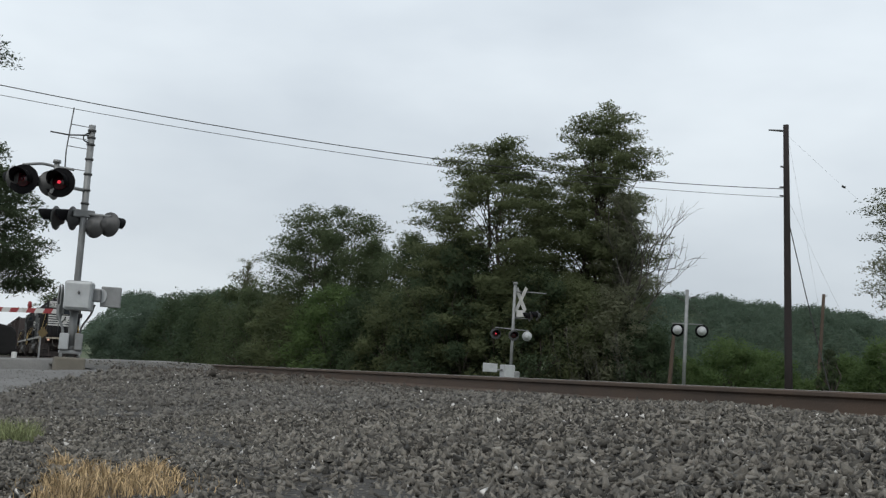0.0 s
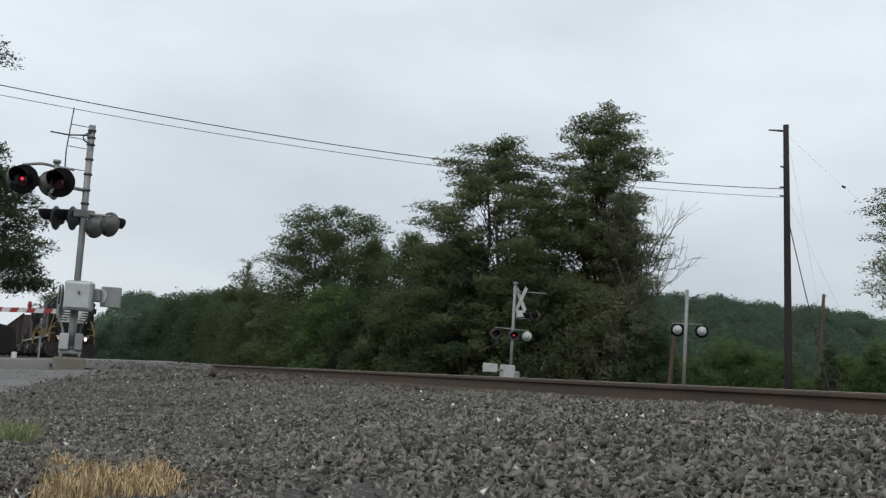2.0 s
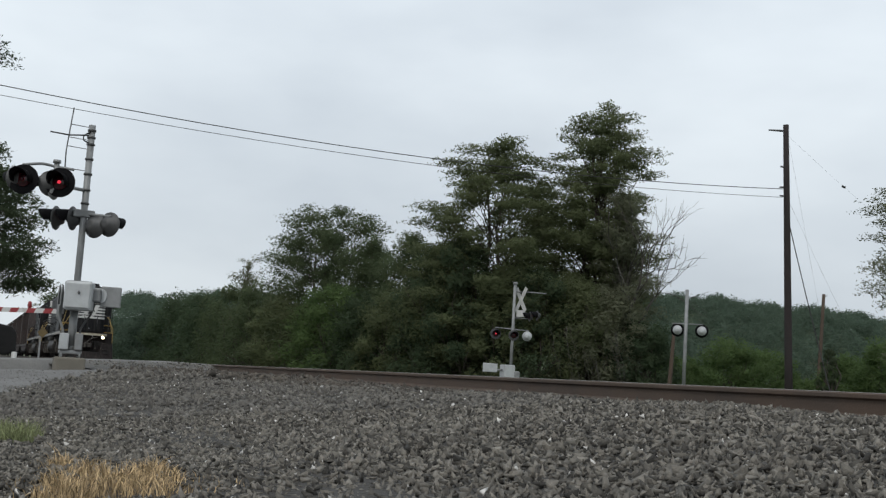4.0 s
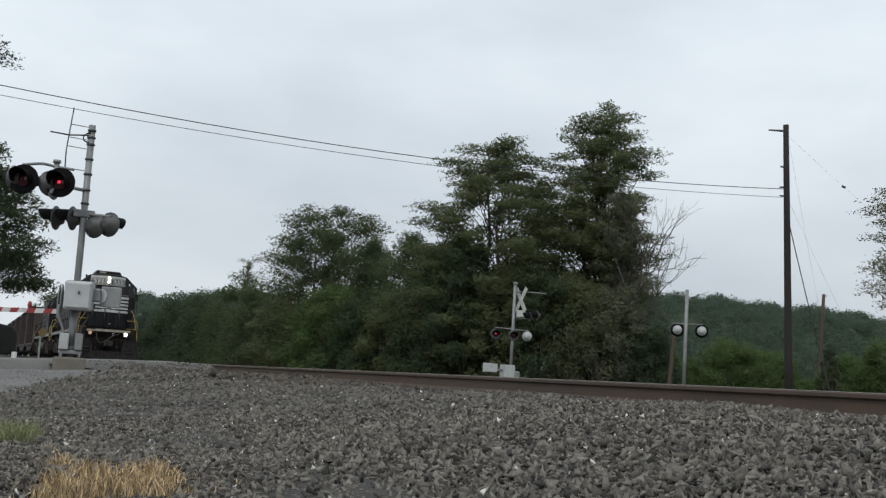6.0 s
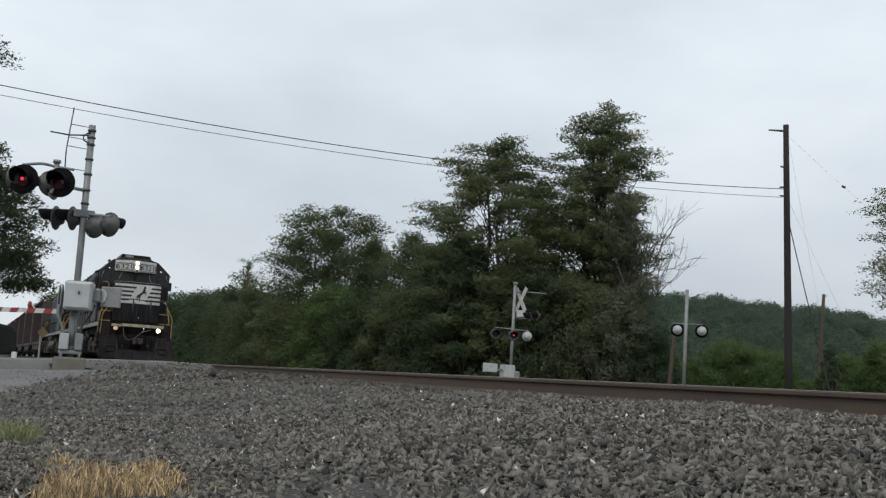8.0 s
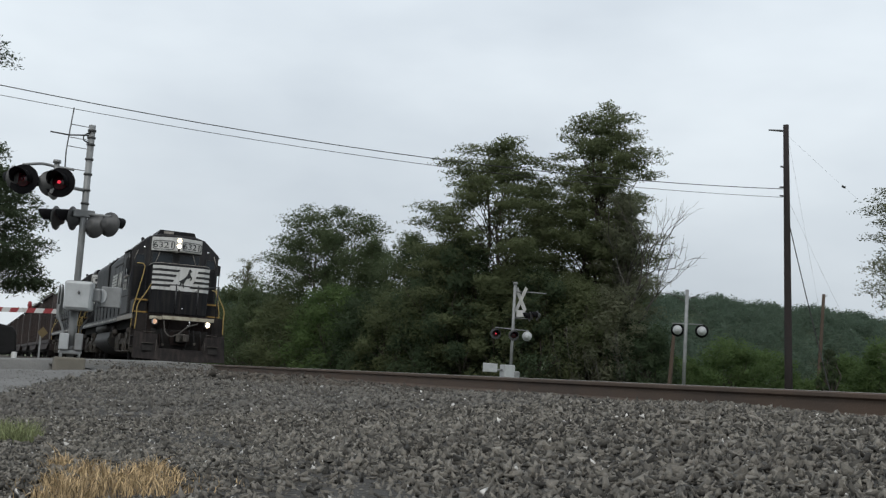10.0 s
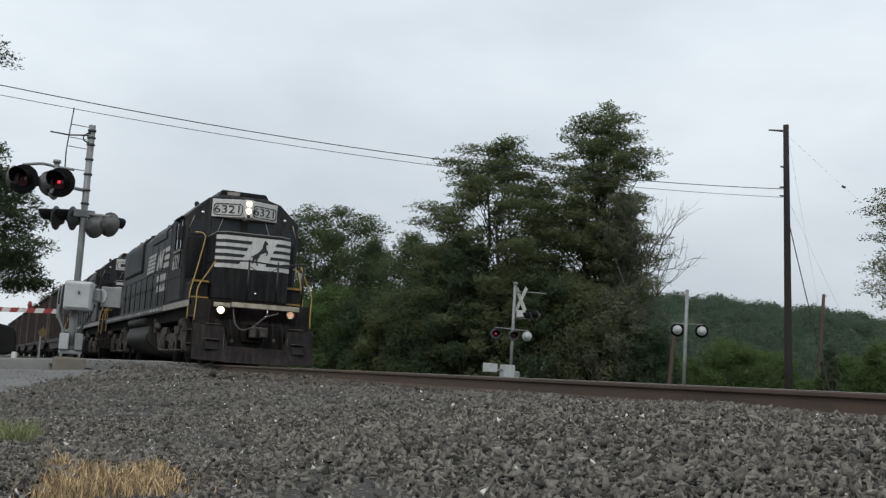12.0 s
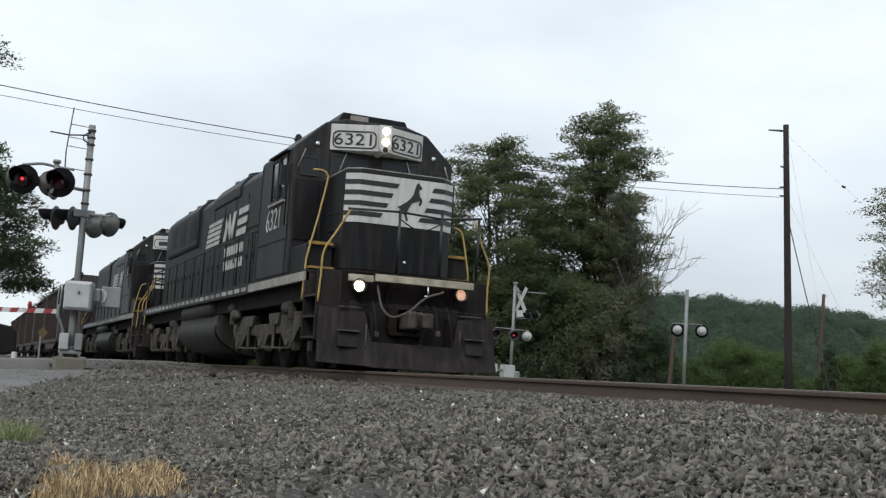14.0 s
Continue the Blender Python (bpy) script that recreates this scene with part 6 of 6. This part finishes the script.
shrub("stub of a post smothered in dark ivy", place(40.25, 62), 3.4, 0.62, 77, 0.08, 4500, "leaf_e", "")
ob = part("strain_insulator", lathe(bmesh.new(), [(-0.09, 0.02), (-0.07, 0.06), (0.0, 0.045), (0.07, 0.06), (0.09, 0.02)], (0, 0, 0), (0.4, 0.8, -0.35), 12), M["black"])
ob.matrix_basis = Matrix.Translation((-40.17, 27.97, 9.445))
tagged(ob, "small dark strain insulator on a stay wire", "insulator")

# ---------------------------------------------------------------- roadside things
def warning_sign():
    g = thing("road_sign", "faded yellow diamond sign on a pale post", "road sign", m=pose(-36.8, -4.6, -0.35))
    part("post", box(bmesh.new(), -0.02, 0.02, -0.025, 0.025, -0.2, 0.9), M["galv"], g, "pale metal post")
    part("plate", slab(bmesh.new(), [(0.0, -0.17), (0.15, 0.0), (0.0, 0.17), (-0.15, 0.0)], "x", 0.04, 0.055), M["signyellow"], g, "faded yellow plate").location = (0, 0.05, 1.0)


def bollard():
    ob = part("marker_post", rod(bmesh.new(), (0, 0, -0.1), (0, 0, 0.22), 0.07, 0.06, 12), M["white"], None, "", 0.01)
    ob.matrix_basis = pose(-30.0, -5.52, -0.22)
    tagged(ob, "short white roadside marker post", "marker post")


def parked_car():
    """The tail of a dark car waiting beyond the gate."""
    g = thing("parked_car", "black car waiting at the lowered gate", "car", m=pose(-44.0, -5.95, -0.36, 0, 0, 0))
    prof = [(-2.2, 0.3), (-2.25, 0.75), (-2.1, 0.95), (-1.1, 1.05), (-0.5, 1.36), (1.4, 1.38), (2.05, 1.28), (2.2, 1.1), (2.24, 0.4), (1.9, 0.28)]
    part("body", slab(bmesh.new(), prof, "x", -0.92, 0.88), M["rubber"], g, "", 0.08).matrix_basis = pose(0, -1.3, 0, 0, 0, 0)
    for x in (-0.82, 0.82):
        for y in (-1.4, 1.4):
            part("wheel", lathe(bmesh.new(), [(0, 0.2), (0.02, 0.33), (0.2, 0.33), (0.22, 0.2)], (x - 0.1, y - 1.3, 0.33), (1, 0, 0), 20), M["black"], g)


def thin_post():
    ob = part("thin_post", rod(bmesh.new(), (0, 0, 0), (0, 0, 2.75), 0.028, 0.024, 10), M["hoodback"])
    ob.matrix_basis = pose(-39.95, -6.9, -0.6)
    tagged(ob, "thin grey steel post beyond the gate", "post")


warning_sign()
bollard()
thin_post()
parked_car()


def tuft(name, label, material, spots, height, seed, count):
    """A patch of grass blades, bent and tangled."""
    rng = np.random.default_rng(seed)
    v = []
    for x, y, r in spots:
        m = int(count * r)
        a, q = rng.uniform(0, 6.283, m), r * np.sqrt(rng.uniform(0, 1, m))
        px, py = x + q * np.cos(a), y + q * np.sin(a) * 0.8
        pz = np.array([bed_z(i, j) for i, j in zip(px, py)])
        h = height * rng.uniform(0.35, 1.15, m) * (1.15 - 0.6 * q / r)
        lean = rng.normal(size=(m, 2)) * 0.55
        w = rng.uniform(0.0009, 0.0022, m)
        t = rng.uniform(0, 6.283, m)
        dx, dy = w * np.cos(t), w * np.sin(t)
        mid = np.stack([px + lean[:, 0] * h * 0.35, py + lean[:, 1] * h * 0.35, pz + h * 0.6], 1)
        tip = np.stack([px + lean[:, 0] * h, py + lean[:, 1] * h, pz + h * rng.uniform(0.7, 1.0, m)], 1)
        off = np.stack([dx, dy, np.zeros(m)], 1)
        root = np.stack([px, py, pz], 1)
        v.append(np.stack([root - off, root + off, mid + off * 0.8, tip, mid - off * 0.8], 1))
    v = np.concatenate(v).reshape(-1, 3)
    f = np.array([(0, 1, 2), (0, 2, 4), (4, 2, 3)])[None] + (np.arange(len(v) // 5) * 5)[:, None, None]
    tagged(new(name, from_arrays(name, v, f.reshape(-1, 3), M[material])), label, "grass", kind="stuff")


DRY_SPOTS = [(-4.34, -5.91, 0.10), (-4.1, -5.95, 0.13), (-4.0, -6.08, 0.13), (-3.8, -6.0, 0.16), (-3.75, -6.17, 0.15), (-4.2, -6.15, 0.09), (-3.58, -6.28, 0.12), (-3.9, -6.26, 0.09), (-4.55, -6.22, 0.05)]
WEED_SPOTS = [(-6.2, -6.36, 0.13), (-6.5, -6.26, 0.13), (-6.7, -6.42, 0.14), (-6.3, -6.48, 0.12), (-6.1, -6.3, 0.09)]
tuft("dry_grass", "clump of dead straw-coloured grass in the gravel", "dry", DRY_SPOTS, 0.082, 31, 1900)
tuft("dry_grass", "thin stray stems of dead grass in the gravel", "dry", [(-4.4, -6.12, 0.30), (-3.7, -6.3, 0.30), (-4.0, -5.85, 0.25)], 0.06, 33, 420)
tuft("green_weeds", "patch of green weeds in the gravel", "weed", WEED_SPOTS, 0.115, 32, 2300)
build_ballast()
build_verge()
build_shoulder_chips()


# ---------------------------------------------------------------- everything that moves
def blink(ob, at, turn, starts, stops):
    """Swings a lamp in its housing: its lit side shows from each start to the next stop."""
    events = sorted([(t, 0) for t in starts] + [(t, 180) for t in stops])
    angle = 0 if [a for t, a in events if t <= 0.1][-1:] != [180] else 180
    rows = [(0.0, angle)]
    for t, a in events:
        if 0.15 < t < 13.85 and angle % 360 != a:
            rows += [(t - 0.1, angle), (t - 0.034, angle + 60), (t + 0.033, angle + 120), (t + 0.1, angle + 180)]
            angle += 180
    rows.append((14.0, angle))
    walk(ob, [(t, Matrix.Translation(at) @ pose(0, 0, 0, 0, 0, turn + a)) for t, a in rows])


def motions():
    times = [i * 0.5 for i in range(29)]
    for ob, off in CARS:
        walk(ob, [(t, pose(FRONT + off + SPEED * t, 0, 0)) for t in times])
    for ob, dx, r in ROLLING:
        n = int(SPEED * 14 / r / 1.2) + 2
        walk(ob, [(14 * i / n, pose(dx, 0, r, 0, math.degrees(SPEED * 14 * i / n / r), 0)) for i in range(n + 1)])

    right = [-0.85, 1.45, 3.6, 5.65, 7.8, 9.95, 12.1]
    left = [0.3, 2.5, 4.65, 6.75, 8.93, 11.05, 13.15]
    blink(DITCH[0], (0.075, -0.885, 1.35), 0, left, right)
    blink(DITCH[1], (0.075, 0.885, 1.35), 0, right, left)
    odd, even = [-0.1 + 1.2 * k for k in range(12)], [0.5 + 1.2 * k for k in range(12)]
    for (lamp, bulb, at, turn), k in FLASHING:
        blink(bulb, at, turn, odd if k else even, even if k else odd)


motions()
